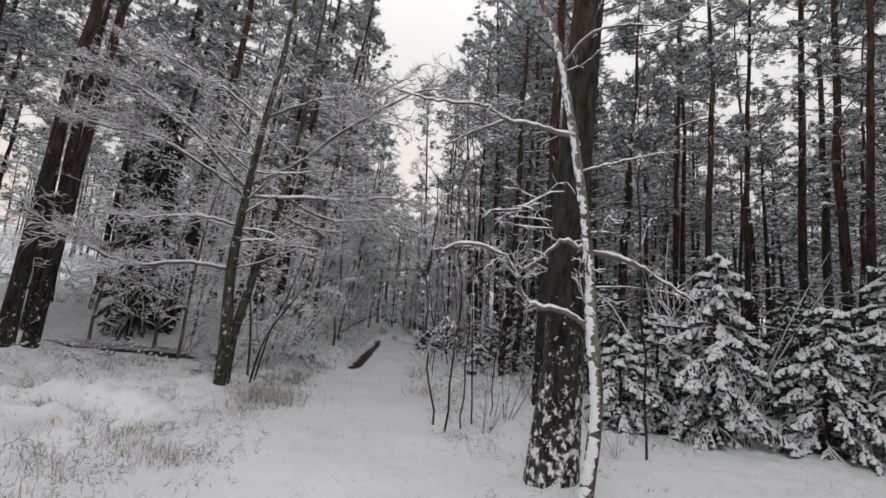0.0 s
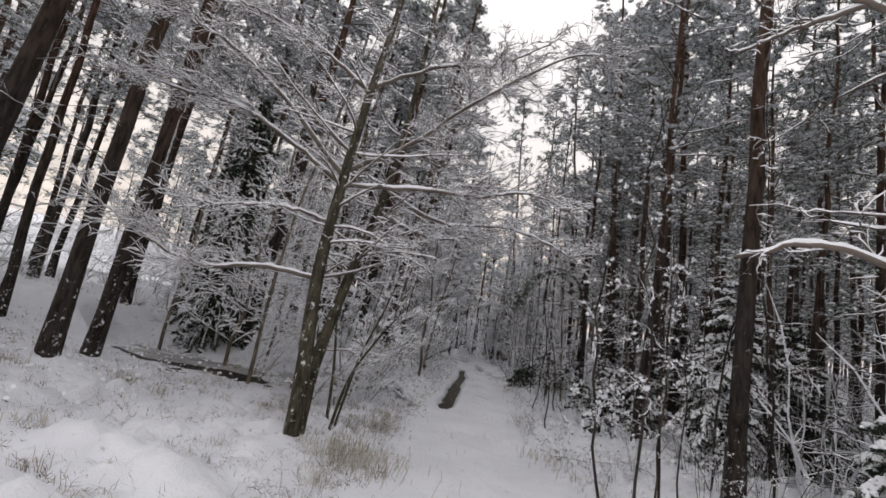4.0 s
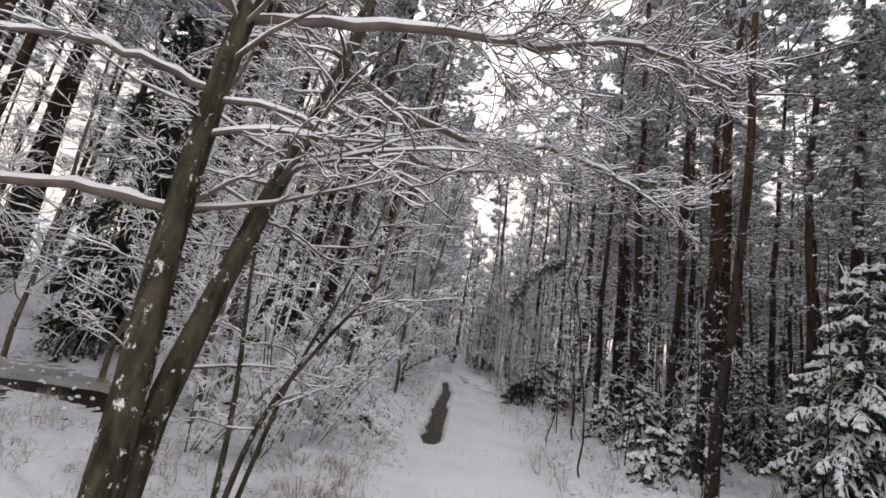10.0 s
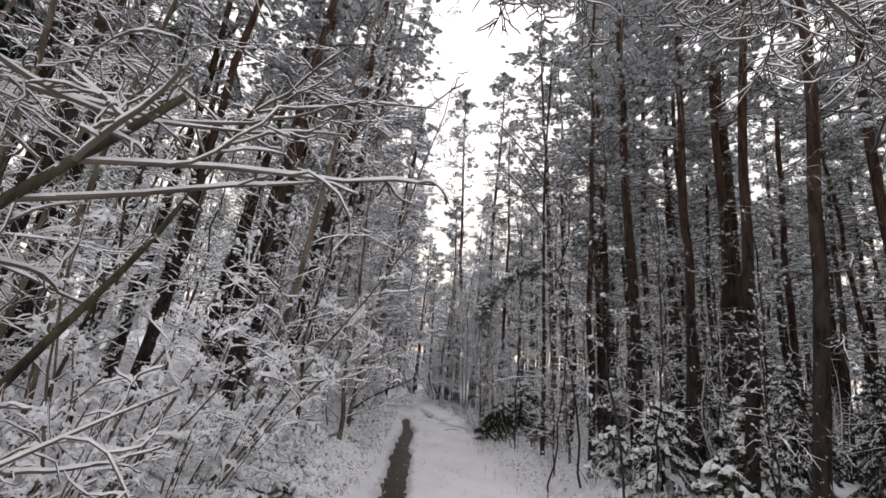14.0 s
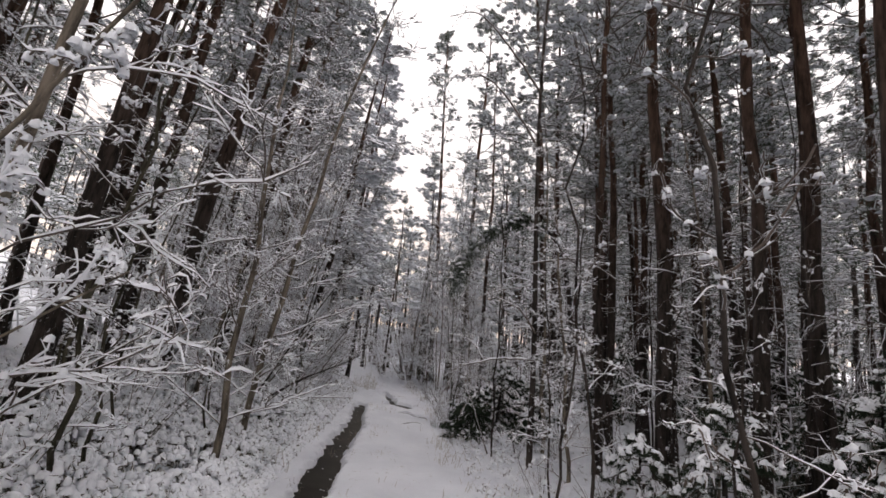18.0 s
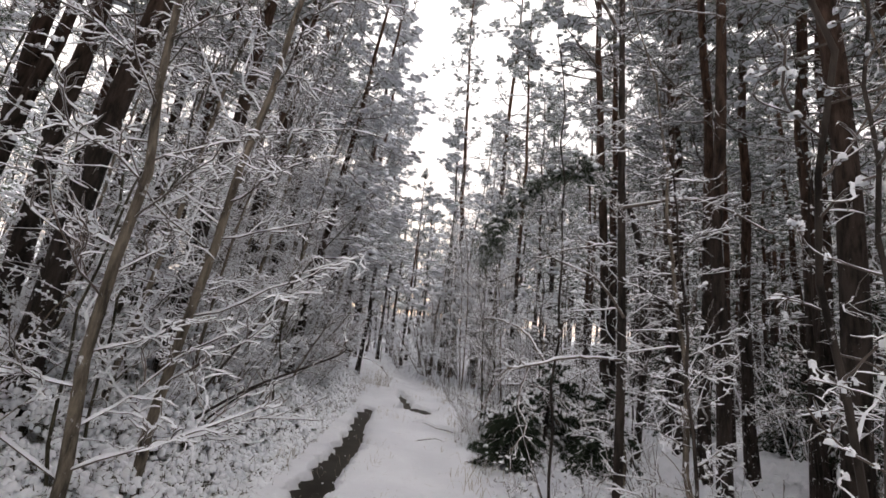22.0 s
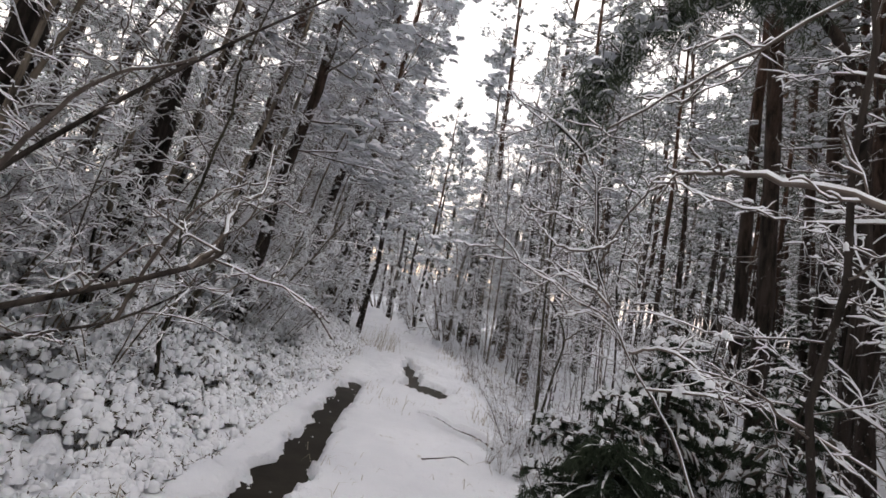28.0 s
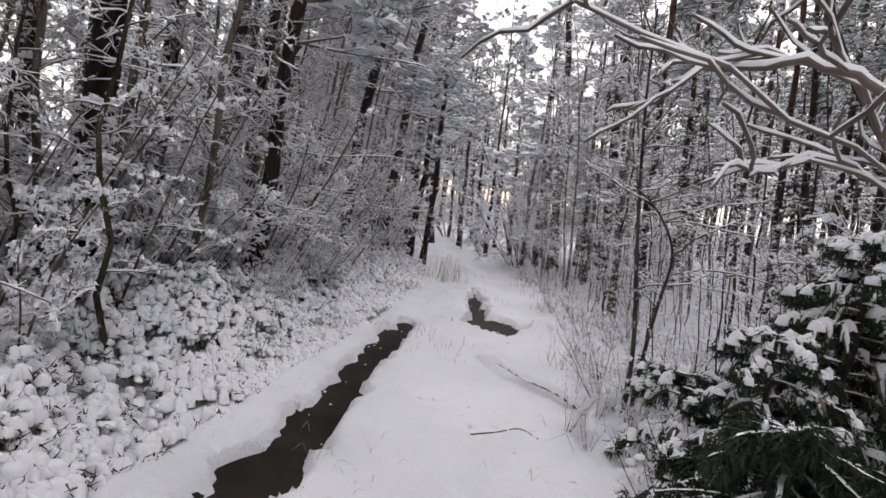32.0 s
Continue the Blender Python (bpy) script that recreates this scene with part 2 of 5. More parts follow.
class Geo:
    """Vertices and faces that become one mesh."""

    def __init__(self):
        self.v, self.f, self.n = [], [], 0

    def strip(self, rings, closed):
        k, m = rings.shape[:2]
        i = np.arange(k * m).reshape(k, m) + self.n
        a, b = (i, np.roll(i, -1, 1)) if closed else (i[:, :-1], i[:, 1:])
        self.f.append(np.stack([a[:-1], b[:-1], b[1:], a[1:]], -1).reshape(-1, 4))
        self.v.append(rings.reshape(-1, 3))
        self.n += k * m

    def tris(self, verts, faces):
        """verts (n, k, 3) for n alike pieces, faces over the k."""
        n, k = verts.shape[:2]
        fa = np.asarray(faces)
        self.f.append((fa[None] + (np.arange(n) * k)[:, None, None] + self.n).reshape(-1, fa.shape[1]))
        self.v.append(verts.reshape(-1, 3))
        self.n += n * k

    def mesh(self, name, mat, smooth=True):
        me = bpy.data.meshes.new(name)
        faces = [row for some in self.f for row in some.tolist()]
        me.from_pydata(np.concatenate(self.v).tolist() if self.v else [], [], faces)
        me.materials.append(mat)
        if smooth:
            me.polygons.foreach_set("use_smooth", np.ones(len(me.polygons), bool))
        return me


def part(name, geo, mat, parent, label="", smooth=True, kind=""):
    ob = new(name, geo.mesh(name, mat, smooth))
    ob.parent = parent
    return tagged(ob, label, "", "", kind)


def axes_of(p):
    t = np.gradient(p, axis=0)
    t /= np.linalg.norm(t, axis=1)[:, None] + 1e-9
    upright = np.abs(t[:, 2]).mean() > 0.75
    s = np.cross(t, np.array((0.35, -1.0, 0.0)) if upright else Z + np.array((0.013, 0.017, 0)))
    s /= np.linalg.norm(s, axis=1)[:, None] + 1e-9
    return t, s, np.cross(s, t)


def smooth_line(pts, per=5):
    """A Catmull-Rom line through the points."""
    p = np.asarray(pts, float)
    p = np.vstack([2 * p[0] - p[1], p, 2 * p[-1] - p[-2]])
    u = np.linspace(0, 1, per, endpoint=False)[:, None]
    out = []
    for a, b, c, d in zip(p, p[1:], p[2:], p[3:]):
        out.append(0.5 * (2 * b + (c - a) * u + (2 * a - 5 * b + 4 * c - d) * u**2 + (3 * b - a - 3 * c + d) * u**3))
    return np.vstack(out + [p[-2:-1]])


def tube(geo, p, r, sides=8, rough=0.0, rng=None):
    t, s, u = axes_of(p)
    a = np.linspace(0, 2 * np.pi, sides, endpoint=False)
    r = np.broadcast_to(np.asarray(r, float), (len(p),))[:, None]
    if rough:
        r = r * (1 + rng.uniform(-rough, rough, (len(p), sides)))
    geo.strip(p[:, None] + s[:, None] * (np.cos(a) * r)[..., None] + u[:, None] * (np.sin(a) * r)[..., None], True)


ARC_LOW = {2: np.radians((0, -90, -180)), 3: np.radians((45, -15, -75, -135, -195, -255))}
ARC_TOP = {2: ((1, 0), (0, 1), (-1, 0)), 3: ((1.05, -0.1), (0.62, 0.85), (-0.62, 0.85), (-1.05, -0.1))}


def bough(dark, snow, p, r, rng, n=2, cover=1.0, least=0.0045):
    """A branch: bark below, a ridge of snow lying on it that thins out where it stands steep."""
    t, s, u = axes_of(p)
    r = np.asarray(r, float)
    a = ARC_LOW[n]
    dark.strip(p[:, None] + s[:, None] * (np.cos(a) * r[:, None])[..., None] + u[:, None] * (np.sin(a) * r[:, None])[..., None], n == 3)
    steep = np.abs(t[:, 2]) ** 1.5
    h = cover * (1.1 - 0.72 * steep) * (least + (0.011 if n == 2 else 0.015) * np.clip(r / 0.010, 0.5, 1.7)) * rng.uniform(0.6, 1.35, len(p))
    if n == 2:
        h *= rng.choice((0.45, 1.0, 1.15), len(p))
    w = np.maximum(r * (1.1 if n == 2 else 0.92), least) * rng.uniform(0.85, 1.25 if n == 2 else 1.1, len(p))
    if n == 3:
        w *= 1 - 0.55 * steep
    k = np.array(ARC_TOP[n])
    h[0] *= 0.5
    h[-1] *= 0.35
    w[-1] *= 0.4
    rise = Z * (1 - steep[:, None]) + u * steep[:, None]
    lie = p + u * (0.55 * r[:, None] if n == 3 else 0)
    snow.strip(lie[:, None] + s[:, None] * (k[:, 0] * w[:, None])[..., None] + rise[:, None] * (k[:, 1] * h[:, None])[..., None], False)


def line(p0, way, length, seg, rng, wobble, lift):
    """A wandering branch line; lift bends it up (+) or down (-) towards its tip."""
    d = np.asarray(way, float) / np.linalg.norm(way)
    step = length / seg
    pts = [np.asarray(p0, float)]
    for _ in range(seg):
        d = d + rng.normal(0, wobble, 3) + Z * lift / seg
        d /= np.linalg.norm(d)
        pts.append(pts[-1] + d * step)
    return np.array(pts)


def side_way(d, rng, spread, up=0.15):
    """A direction that forks off d by about spread degrees, rather sideways than up or down."""
    d = d / np.linalg.norm(d)
    s = np.cross(d, Z)
    s = s / (np.linalg.norm(s) + 1e-6) if np.linalg.norm(s) > 0.1 else np.array((math.cos(x := rng.uniform(0, 6.28)), math.sin(x), 0))
    q = s * rng.choice((-1, 1)) + np.cross(s, d) * rng.normal(0, 0.45) + Z * up
    a = radians(spread * rng.uniform(0.75, 1.25))
    w = d * math.cos(a) + q / np.linalg.norm(q) * math.sin(a)
    return w / np.linalg.norm(w)


def twigs(dark, snow, p, r0, rng, level, count, length, lift=0.15, spread=48, start=0.25, cover=1.0, n_arc=2):
    """Side shoots along the line p, and theirs in turn."""
    for _ in range(count):
        f = rng.uniform(start, 0.98)
        x = f * (len(p) - 1)
        i = min(int(x), len(p) - 2)
        at, d = p[i] + (p[i + 1] - p[i]) * (x - i), p[i + 1] - p[i]
        n = length * rng.uniform(0.5, 1.25) * (1.15 - 0.6 * f)
        seg = (5 if level > 1 else 4) + (1 if n_arc == 3 else 0)
        q = line(at, side_way(d, rng, spread), n, seg, rng, 0.34 if n_arc == 2 else 0.28, lift)
        r = max(r0 * 0.5, 0.0035) if n_arc == 2 else max(r0 * 0.42, 0.003)
        bough(dark, snow, q, np.linspace(r, 0.0025, seg + 1), rng, n_arc, cover, 0.0045 if n_arc == 2 else 0.0032)
        if level > 1:
            twigs(dark, snow, q, r, rng, level - 1, max(2, int(count * 0.55)), n * 0.5, lift, spread, 0.2, cover, n_arc)


def thing(name, label, category, group, place):
    ob = new(name)
    ob.matrix_basis = place
    return tagged(ob, label, category, group)


def snow_domes(geo, c, rng, radius, height):
    """Rounded, uneven lumps of snow."""
    n, k = len(c), 6
    r = radius * rng.uniform(0.45, 1.5, (n, 1, 1))
    a = np.linspace(0, 2 * np.pi, k, endpoint=False)[None, :, None] + rng.uniform(0, 6.28, (n, 1, 1))
    h = height * rng.uniform(0.6, 1.3, (n, 1, 1))
    rings = []
    for f, z in ((1.0, -0.9), (0.74, 0.5)):
        q = r * f * rng.uniform(0.75, 1.2, (n, k, 1))
        rings.append(np.concatenate([np.cos(a) * q, np.sin(a) * q * 0.8, h * z + 0 * a], 2))
    top = np.concatenate([np.zeros((n, 1, 2)), h], 2)
    v = np.concatenate(rings + [top], 1) + c[:, None]
    n0 = geo.n
    geo.tris(v, [(i, (i + 1) % k, k + (i + 1) % k, k + i) for i in range(k)])
    geo.f.append((np.array([(k + i, k + (i + 1) % k, 2 * k) for i in range(k)])[None] + (np.arange(n) * (2 * k + 1) + n0)[:, None, None]).reshape(-1, 3))


# ---- the lie of the land ----
def path_x(y):
    return np.interp(y, [-5, 0, 5, 10, 13, 18, 24, 28, 31, 34, 38, 45, 60, 100], [0.2, -0.3, -1.1, -1.8, -2.05, -2.4, -2.9, -3.4, -4.3, -6.2, -10, -18, -32, -60])


def land(x, y):
    base = np.interp(y, [-10, 0, 5, 8, 13, 60, 200], [0.42, 0.42, 0.38, 0.26, 0.05, 0.05, 0.6])
    d = x - path_x(y)
    left = np.clip(-d - 1.25, 0, None)
    right = np.clip(d - 1.3, 0, None)
    far = 0.05 * np.clip(np.abs(x + 3) - 22, 0, 60) + 0.07 * np.clip(y - 38, 0, 60)
    early = np.clip((16 - y) / 4, 0, 1)
    shelf = 0.7 * np.clip((left - 2.2) / 4.5, 0, 1) ** 1.3 + 0.12 * np.clip(left / 0.8, 0, 1)
    bank = 0.85 * (1 - np.exp(-left * 0.2)) * (1 - early) + shelf * early
    z = base + far + bank + 0.04 * np.clip(left - 6, 0, 40) + 0.25 * (1 - np.exp(-right * 0.25))
    off = np.hypot(np.clip(np.abs(x + 7.2) - 1.7, 0, None), np.clip(np.abs(y - 10.45) - 0.5, 0, None))
    dell = np.clip(1 - off / np.where(y < 10.4, 3.9, 1.5), 0, 1)
    dell = dell * dell * (3 - 2 * dell)
    return z * (1 - dell) + np.minimum(z, 0.30) * dell


def gz(x, y):
    return float(land(np.float64(x), np.float64(y)))


WET_Y = [13.1, 13.6, 16, 18.5, 20.3, 21, 22.3, 23.6, 24.15]
WET_X = [-2.62, -2.62, -2.78, -3.03, -3.1, -3.14, -3.36, -3.5, -3.58]
WET_W = [0.02, 0.17, 0.17, 0.18, 0.17, 0.15, 0.12, 0.14, 0.03]


def spaced(*spans):
    """Grid lines: (start, end, step) spans, then growing steps out to 400 m on both sides."""
    xs = np.concatenate([np.arange(a, b, s) for a, b, s in spans])
    out = np.cumsum(np.geomspace(0.3, 60, 26))
    return np.concatenate([xs[0] - out[::-1], xs, xs[-1] + out])


def wet_depth(x, y):
    """Above 0 inside the two puddles, in metres from their edge; the edges are ragged."""
    rag = np.vectorize(lambda a, b: 0.10 * noise.noise((a * 3.4, b * 3.4, 3)) + 0.075 * noise.noise((a * 9, b * 9, 7)) + 0.04 * noise.noise((a * 23, b * 23, 8)))(x, y)
    one = np.interp(y, WET_Y, WET_W, left=-1, right=-1) - np.abs(x - np.interp(y, WET_Y, WET_X))
    two = 0.30 - np.hypot((x + 2.55) / 1.25, (y - 24.75) * 0.62)
    three = np.interp(y, [24.7, 25.2, 26.4, 27.4], [0.02, 0.14, 0.12, 0.0], left=-1, right=-1) - np.abs(x - np.interp(y, [24.7, 27.4], [-2.75, -3.3]))
    return np.maximum(np.maximum(one, two), three) + rag


POND_X = [-9.0, -8.6, -7.8, -6.8, -6.0, -5.45]
POND_C = [10.45, 10.5, 10.4, 10.65, 10.42, 10.25]
POND_W = [0.0, 0.25, 0.48, 0.62, 0.36, 0.0]
POND_Z = 0.30


def pond_depth(x, y):
    rag = np.vectorize(lambda a, b: 0.10 * noise.noise((a * 2.2, b * 2.2, 31)) + 0.05 * noise.noise((a * 7, b * 7, 33)))(x, y)
    return np.interp(x, POND_X, POND_W, left=-3, right=-3) - np.abs(y - np.interp(x, POND_X, POND_C)) + rag


def build_ground():
    xs = spaced((-9.6, -6.4, 0.07), (-6.4, -4.2, 0.045), (-4.2, -1.9, 0.03), (-1.9, 5, 0.085))
    ys = spaced((-2, 12.6, 0.1), (12.6, 28, 0.045), (28, 36, 0.15))
    x, y = np.meshgrid(xs, ys)
    z = land(x, y)
    near = (np.abs(x) < 60) & (y > -20) & (y < 90)
    rough = np.vectorize(lambda a, b: 0.10 * noise.noise((a * 0.45, b * 0.45, 0)) + 0.06 * noise.noise((a * 1.7, b * 1.7, 5)) + 0.04 * noise.noise((a * 5, b * 5, 9)) + 0.015 * noise.noise((a * 12, b * 12, 2)))
    bumpy = np.where(near, rough(x, y), 0)
    d = np.abs(x - path_x(y))
    calm = np.clip((d - 0.3) / 2.0, 0.4, 1.35)
    z = z + bumpy * calm
    verge = np.clip((np.abs(x - path_x(y)) - 1.0) / 0.7, 0, 1) * near * (y > 8) * (y < 34) * (np.abs(x + 2) < 7)
    heap = np.vectorize(lambda a, b: abs(noise.noise((a * 6, b * 6, 1))) + 0.6 * abs(noise.noise((a * 13, b * 13, 4))))
    bulge = np.zeros_like(x)
    bulge[verge > 0] = heap(x[verge > 0], y[verge > 0])
    z = z + verge * (0.22 * bulge - 0.05)
    open_floor = np.clip((path_x(y) - x - 1.2) / 1.2, 0, 1) * (x > -16) * (y > -2) * np.clip((13 - y) / 2, 0, 1)
    drift = np.vectorize(lambda a, b: 0.16 * max(0, noise.noise((a * 1.1, b * 1.6, 11))) + 0.13 * max(0, noise.noise((a * 2.9, b * 2.9, 13)) - 0.05) + 0.05 * noise.noise((a * 6, b * 6, 15)))
    lift = np.zeros_like(x)
    lift[open_floor > 0] = 1.5 * drift(x[open_floor > 0], y[open_floor > 0])
    z = z + open_floor * lift
    tread = np.vectorize(lambda a, b: 0.022 * min(0, noise.noise((a * 4.2, b * 4.2, 21)) + 0.12) + 0.008 * noise.noise((a * 15, b * 15, 23)))
    on_track = (np.abs(x - path_x(y)) < 1.3) & (y > -2) & (y < 32)
    z[on_track] += tread(x[on_track], y[on_track])
    for off in (-0.62, 0.62):
        z -= 0.035 * np.exp(-(((x - path_x(y) - off) / 0.24) ** 2)) * (y < 60)
    hollow = (x > -12) & (x < -3.4) & (y > 5.5) & (y < 14)
    off = np.hypot(np.clip(np.abs(x[hollow] + 7.2) - 1.7, 0, None), np.clip(np.abs(y[hollow] - 10.45) - 0.5, 0, None))
    near_pond = np.clip(1 - off / np.where(y[hollow] < 10.4, 3.9, 1.5), 0, 1)
    near_pond = near_pond * near_pond * (3 - 2 * near_pond)
    low = np.minimum(z[hollow], POND_Z + 0.0 + 0.12 * (z[hollow] - land(x[hollow], y[hollow])))
    deep = np.clip((pond_depth(x[hollow], y[hollow]) + 0.06) / 0.10, 0, 1) * (off < 0.8)
    z[hollow] = (z[hollow] * (1 - near_pond) + low * near_pond) * (1 - deep) + (POND_Z - 0.12) * deep
    zone = (x > -4.4) & (x < -1.8) & (y > 12.5) & (y < 28)
    wet = np.full_like(x, -1.0)
    wet[zone] = wet_depth(x[zone], y[zone])
    dip = np.clip((wet + 0.05) / 0.07, 0, 1)
    z = np.where(zone, np.maximum(z, -0.005), z)
    z = z * (1 - dip) + np.minimum(z, -0.16) * dip
    g = Geo()
    g.strip(np.stack([x, y, z], -1), False)
    me = g.mesh("ground", ground_snow())
    return tagged(new("ground", me), "snow-covered forest floor with a wheel-rutted track", "ground", "", "structure")


build_ground()


def build_puddle(name, x0, x1, y0, y1, label):
    g = Geo()
    xs, ys = np.linspace(x0, x1, 12), np.linspace(y0, y1, 60)
    x, y = np.meshgrid(xs, ys)
    g.strip(np.stack([x, y, np.full_like(x, -0.062)], -1), False)
    ob = new(name, g.mesh(name, WATER))
    tagged(ob, label, "puddle", "", "structure")


build_puddle("puddle", -4.0, -2.2, 12.9, 24.35, "long dark meltwater puddle in the wheel rut")
build_puddle("puddle", -3.6, -1.95, 24.36, 27.6, "small dark puddle with a narrow arm in snow")

pond_water = Geo()
px, py = np.meshgrid(np.linspace(-9.3, -5.2, 30), np.linspace(9.4, 11.7, 16))
pond_water.strip(np.stack([px, py, np.full_like(px, POND_Z - 0.006)], -1), False)
tagged(new("pond", pond_water.mesh("pond", WATER)), "small half-frozen pool in a hollow of the forest floor", "pond", "", "structure")
pond_ice = Geo()
ix = np.linspace(-9.2, -5.3, 90)
edge = np.array([float(np.interp(a, POND_X, POND_C)) - float(np.interp(a, POND_X, POND_W)) + float(np.interp(a, [-8.8, -8, -7.4, -6.5, -5.5], [0.10, 0.12, 0.3, 0.55, 0.5])) + 0.05 * noise.noise((a * 3, 0, 41)) for a in ix])
pond_ice.strip(np.stack([np.column_stack([ix, edge + k * (11.8 - edge) / 8, np.full_like(ix, POND_Z + (0.004 if k else -0.004))]) for k in range(9)], 0), False)
tagged(new("ice_sheet", pond_ice.mesh("ice_sheet", ICE)), "grey slushy ice over most of the pool", "ice", "", "structure")


slush = Geo()
rng_w = np.random.default_rng(61)
sx, sy = rng_w.uniform(-4.1, -1.9, 6000), rng_w.uniform(13, 27.5, 6000)
inside = wet_depth(sx, sy)
pick = (inside > 0.01) & ((rng_w.random(6000) < np.clip(0.5 - inside * 8, 0.02, 1)))
snow_domes(slush, np.column_stack([sx[pick], sy[pick], np.full(pick.sum(), -0.060)]), rng_w, 0.011, 0.005)
tagged(new("slush", slush.mesh("slush", SNOW)), "crumbs of wet snow floating along the puddle's edges", "slush", "", "stuff")


# ---- trees ----
def needle_cloud(geo, c, d, rng, per, length, width, sag=0.0):
    """Needles in tufts at the places c, fanning about the directions d."""
    n = len(c)
    w = rng.normal(0, 0.75, (n, per, 3)) + d[:, None] * 0.9 - Z * sag
    w /= np.linalg.norm(w, axis=2)[..., None]
    s = np.cross(w, rng.normal(0, 1, (n, per, 3)))
    s /= np.linalg.norm(s, axis=2)[..., None] + 1e-6
    at = c[:, None] + rng.normal(0, length * 0.22, (n, per, 3))
    size = length * rng.uniform(0.7, 1.2, (n, per, 1))
    geo.tris(np.stack([at - s * width, at + s * width, at + w * size], 2).reshape(-1, 3, 3), [(0, 1, 2)])


def snow_caps(geo, c, rng, radius, height, sides=5):
    """Small uneven pads of snow, domed on top."""
    n = len(c)
    r = radius * rng.uniform(0.5, 1.35, (n, 1, 1))
    a = np.linspace(0, 2 * np.pi, sides, endpoint=False)[None, :, None] + rng.uniform(0, 6.28, (n, 1, 1))
    k = rng.uniform(0.6, 1.3, (n, sides, 1))
    low = np.concatenate([np.cos(a) * r * k, np.sin(a) * r * k, height * rng.uniform(-0.5, 0.2, (n, sides, 1))], 2)
    top = np.concatenate([rng.normal(0, radius * 0.2, (n, 1, 2)), height * rng.uniform(0.6, 1.3, (n, 1, 1))], 2)
    geo.tris(np.concatenate([low, top], 1) + c[:, None], [(i, (i + 1) % sides, sides) for i in range(sides)])


def trunk_line(h, rng, lean=0.0, seg=12, wander=0.05):
    z = np.linspace(0, h, seg + 1)
    w = np.cumsum(rng.normal(0, wander, (seg + 1, 2)), axis=0)
    w -= w[0]
    return np.column_stack([w[:, 0] + lean * z * z / h * 0.5, w[:, 1], z - 0.12])


SIDES = {-1: 4, 0: 5, 1: 7, 2: 10}
PINE_GRADES = {  # crown branches, side shoots, needles a tuft, their length and width, snow pad
    2: (34, 9, 12, 0.13, 0.006, 0.085), 1: (36, 7, 8, 0.15, 0.009, 0.095), 0: (32, 5, 6, 0.22, 0.020, 0.13), -1: (24, 3, 6, 0.34, 0.034, 0.24)}


def pine_geometry(seed, h, r, crown, spread, grade, dead, heap=1.0, rime=1.0):
    """A Scots pine: bare stem with dead snow-lined branches, needled crown above. Returns its pieces."""
    rng = np.random.default_rng(seed)
    tg, dk, sn, nd, deads = Geo(), Geo(), Geo(), Geo(), []
    boughs, shoots, per, ln, wd, pad = PINE_GRADES[grade]
    p = trunk_line(h, rng, rng.uniform(-0.05, 0.05), 14, 0.035)
    f = np.linspace(0, 1, len(p))
    tube(tg, p, r * (1 - f) ** 0.75 + 0.012 + r * 0.35 * np.exp(-f * h / 0.35), SIDES[grade], 0.06, rng)
    at = lambda z: np.array([np.interp(z, p[:, 2], p[:, i]) for i in range(3)])  # noqa: E731
    rad = lambda z: float(np.interp(z, p[:, 2], r * (1 - f) ** 0.75))  # noqa: E731
    for _ in range(dead):
        z = rng.uniform(0.08, crown + 0.08) * h
        a = rng.uniform(0, 6.28)
        n = rng.uniform(0.35, 1.7) * (0.7 + 0.3 * rime)
        w = np.array((math.cos(a), math.sin(a), rng.uniform(-0.25, 0.25)))
        q = line(at(z) + w * rad(z) * 0.8, w, n, 5, rng, 0.12, rng.uniform(-0.4, 0.3))
        own = (Geo(), Geo()) if grade == 2 else (dk, sn)
        bough(*own, q, np.linspace(0.012, 0.003, 6) * (0.5 + 0.5 * rime), rng, 2, 0.9 * rime, 0.0045 * rime)
        if grade > 0:
            twigs(*own, q, 0.007 * rime, rng, grade, 5, n * 0.42, -0.1, 50, 0.25, rime)
        if grade == 2:
            deads.append(own)
    cs, ds = [], []
    for _ in range(boughs):
        g = rng.uniform(0, 1) ** 0.9
        z = (crown + (1 - crown) * g) * h * 0.985
        a = rng.uniform(0, 6.28)
        n = spread * (1.05 - g) ** 0.6 * rng.uniform(0.5, 1.15)
        w = np.array((math.cos(a), math.sin(a), rng.uniform(-0.2, 0.35)))
        q = line(at(z), w, n, 6, rng, 0.13, 0.25)
        bough(dk, sn, q, np.linspace(0.028, 0.007, 7) * (0.7 + r), rng, 2)
        for _ in range(shoots):
            x = rng.uniform(0.25, 1) * 6
            i = min(int(x), 5)
            b = q[i] + (q[i + 1] - q[i]) * (x - i)
            s = line(b, side_way(q[i + 1] - q[i], rng, 50), n * rng.uniform(0.15, 0.36), 3, rng, 0.15, 0.3)
            if grade > 0:
                bough(dk, sn, s, np.linspace(0.008, 0.004, 4), rng, 2)
            for e in s[1:]:
                cs.append(e)
                ds.append(s[-1] - s[0])
        cs.append(q[-1])
        ds.append(q[-1] - q[-2])
    cs = np.array(cs) + rng.normal(0, 0.06, (len(cs), 3))
    ds = np.array(ds)
    ds /= np.linalg.norm(ds, axis=1)[:, None] + 1e-6
    needle_cloud(nd, cs, ds, rng, per, ln, wd)
    snow_caps(sn, cs[rng.random(len(cs)) < 0.8] + (0, 0, 0.03), rng, pad * heap, pad * heap * 0.5)
    return tg, dk, sn, nd, deads


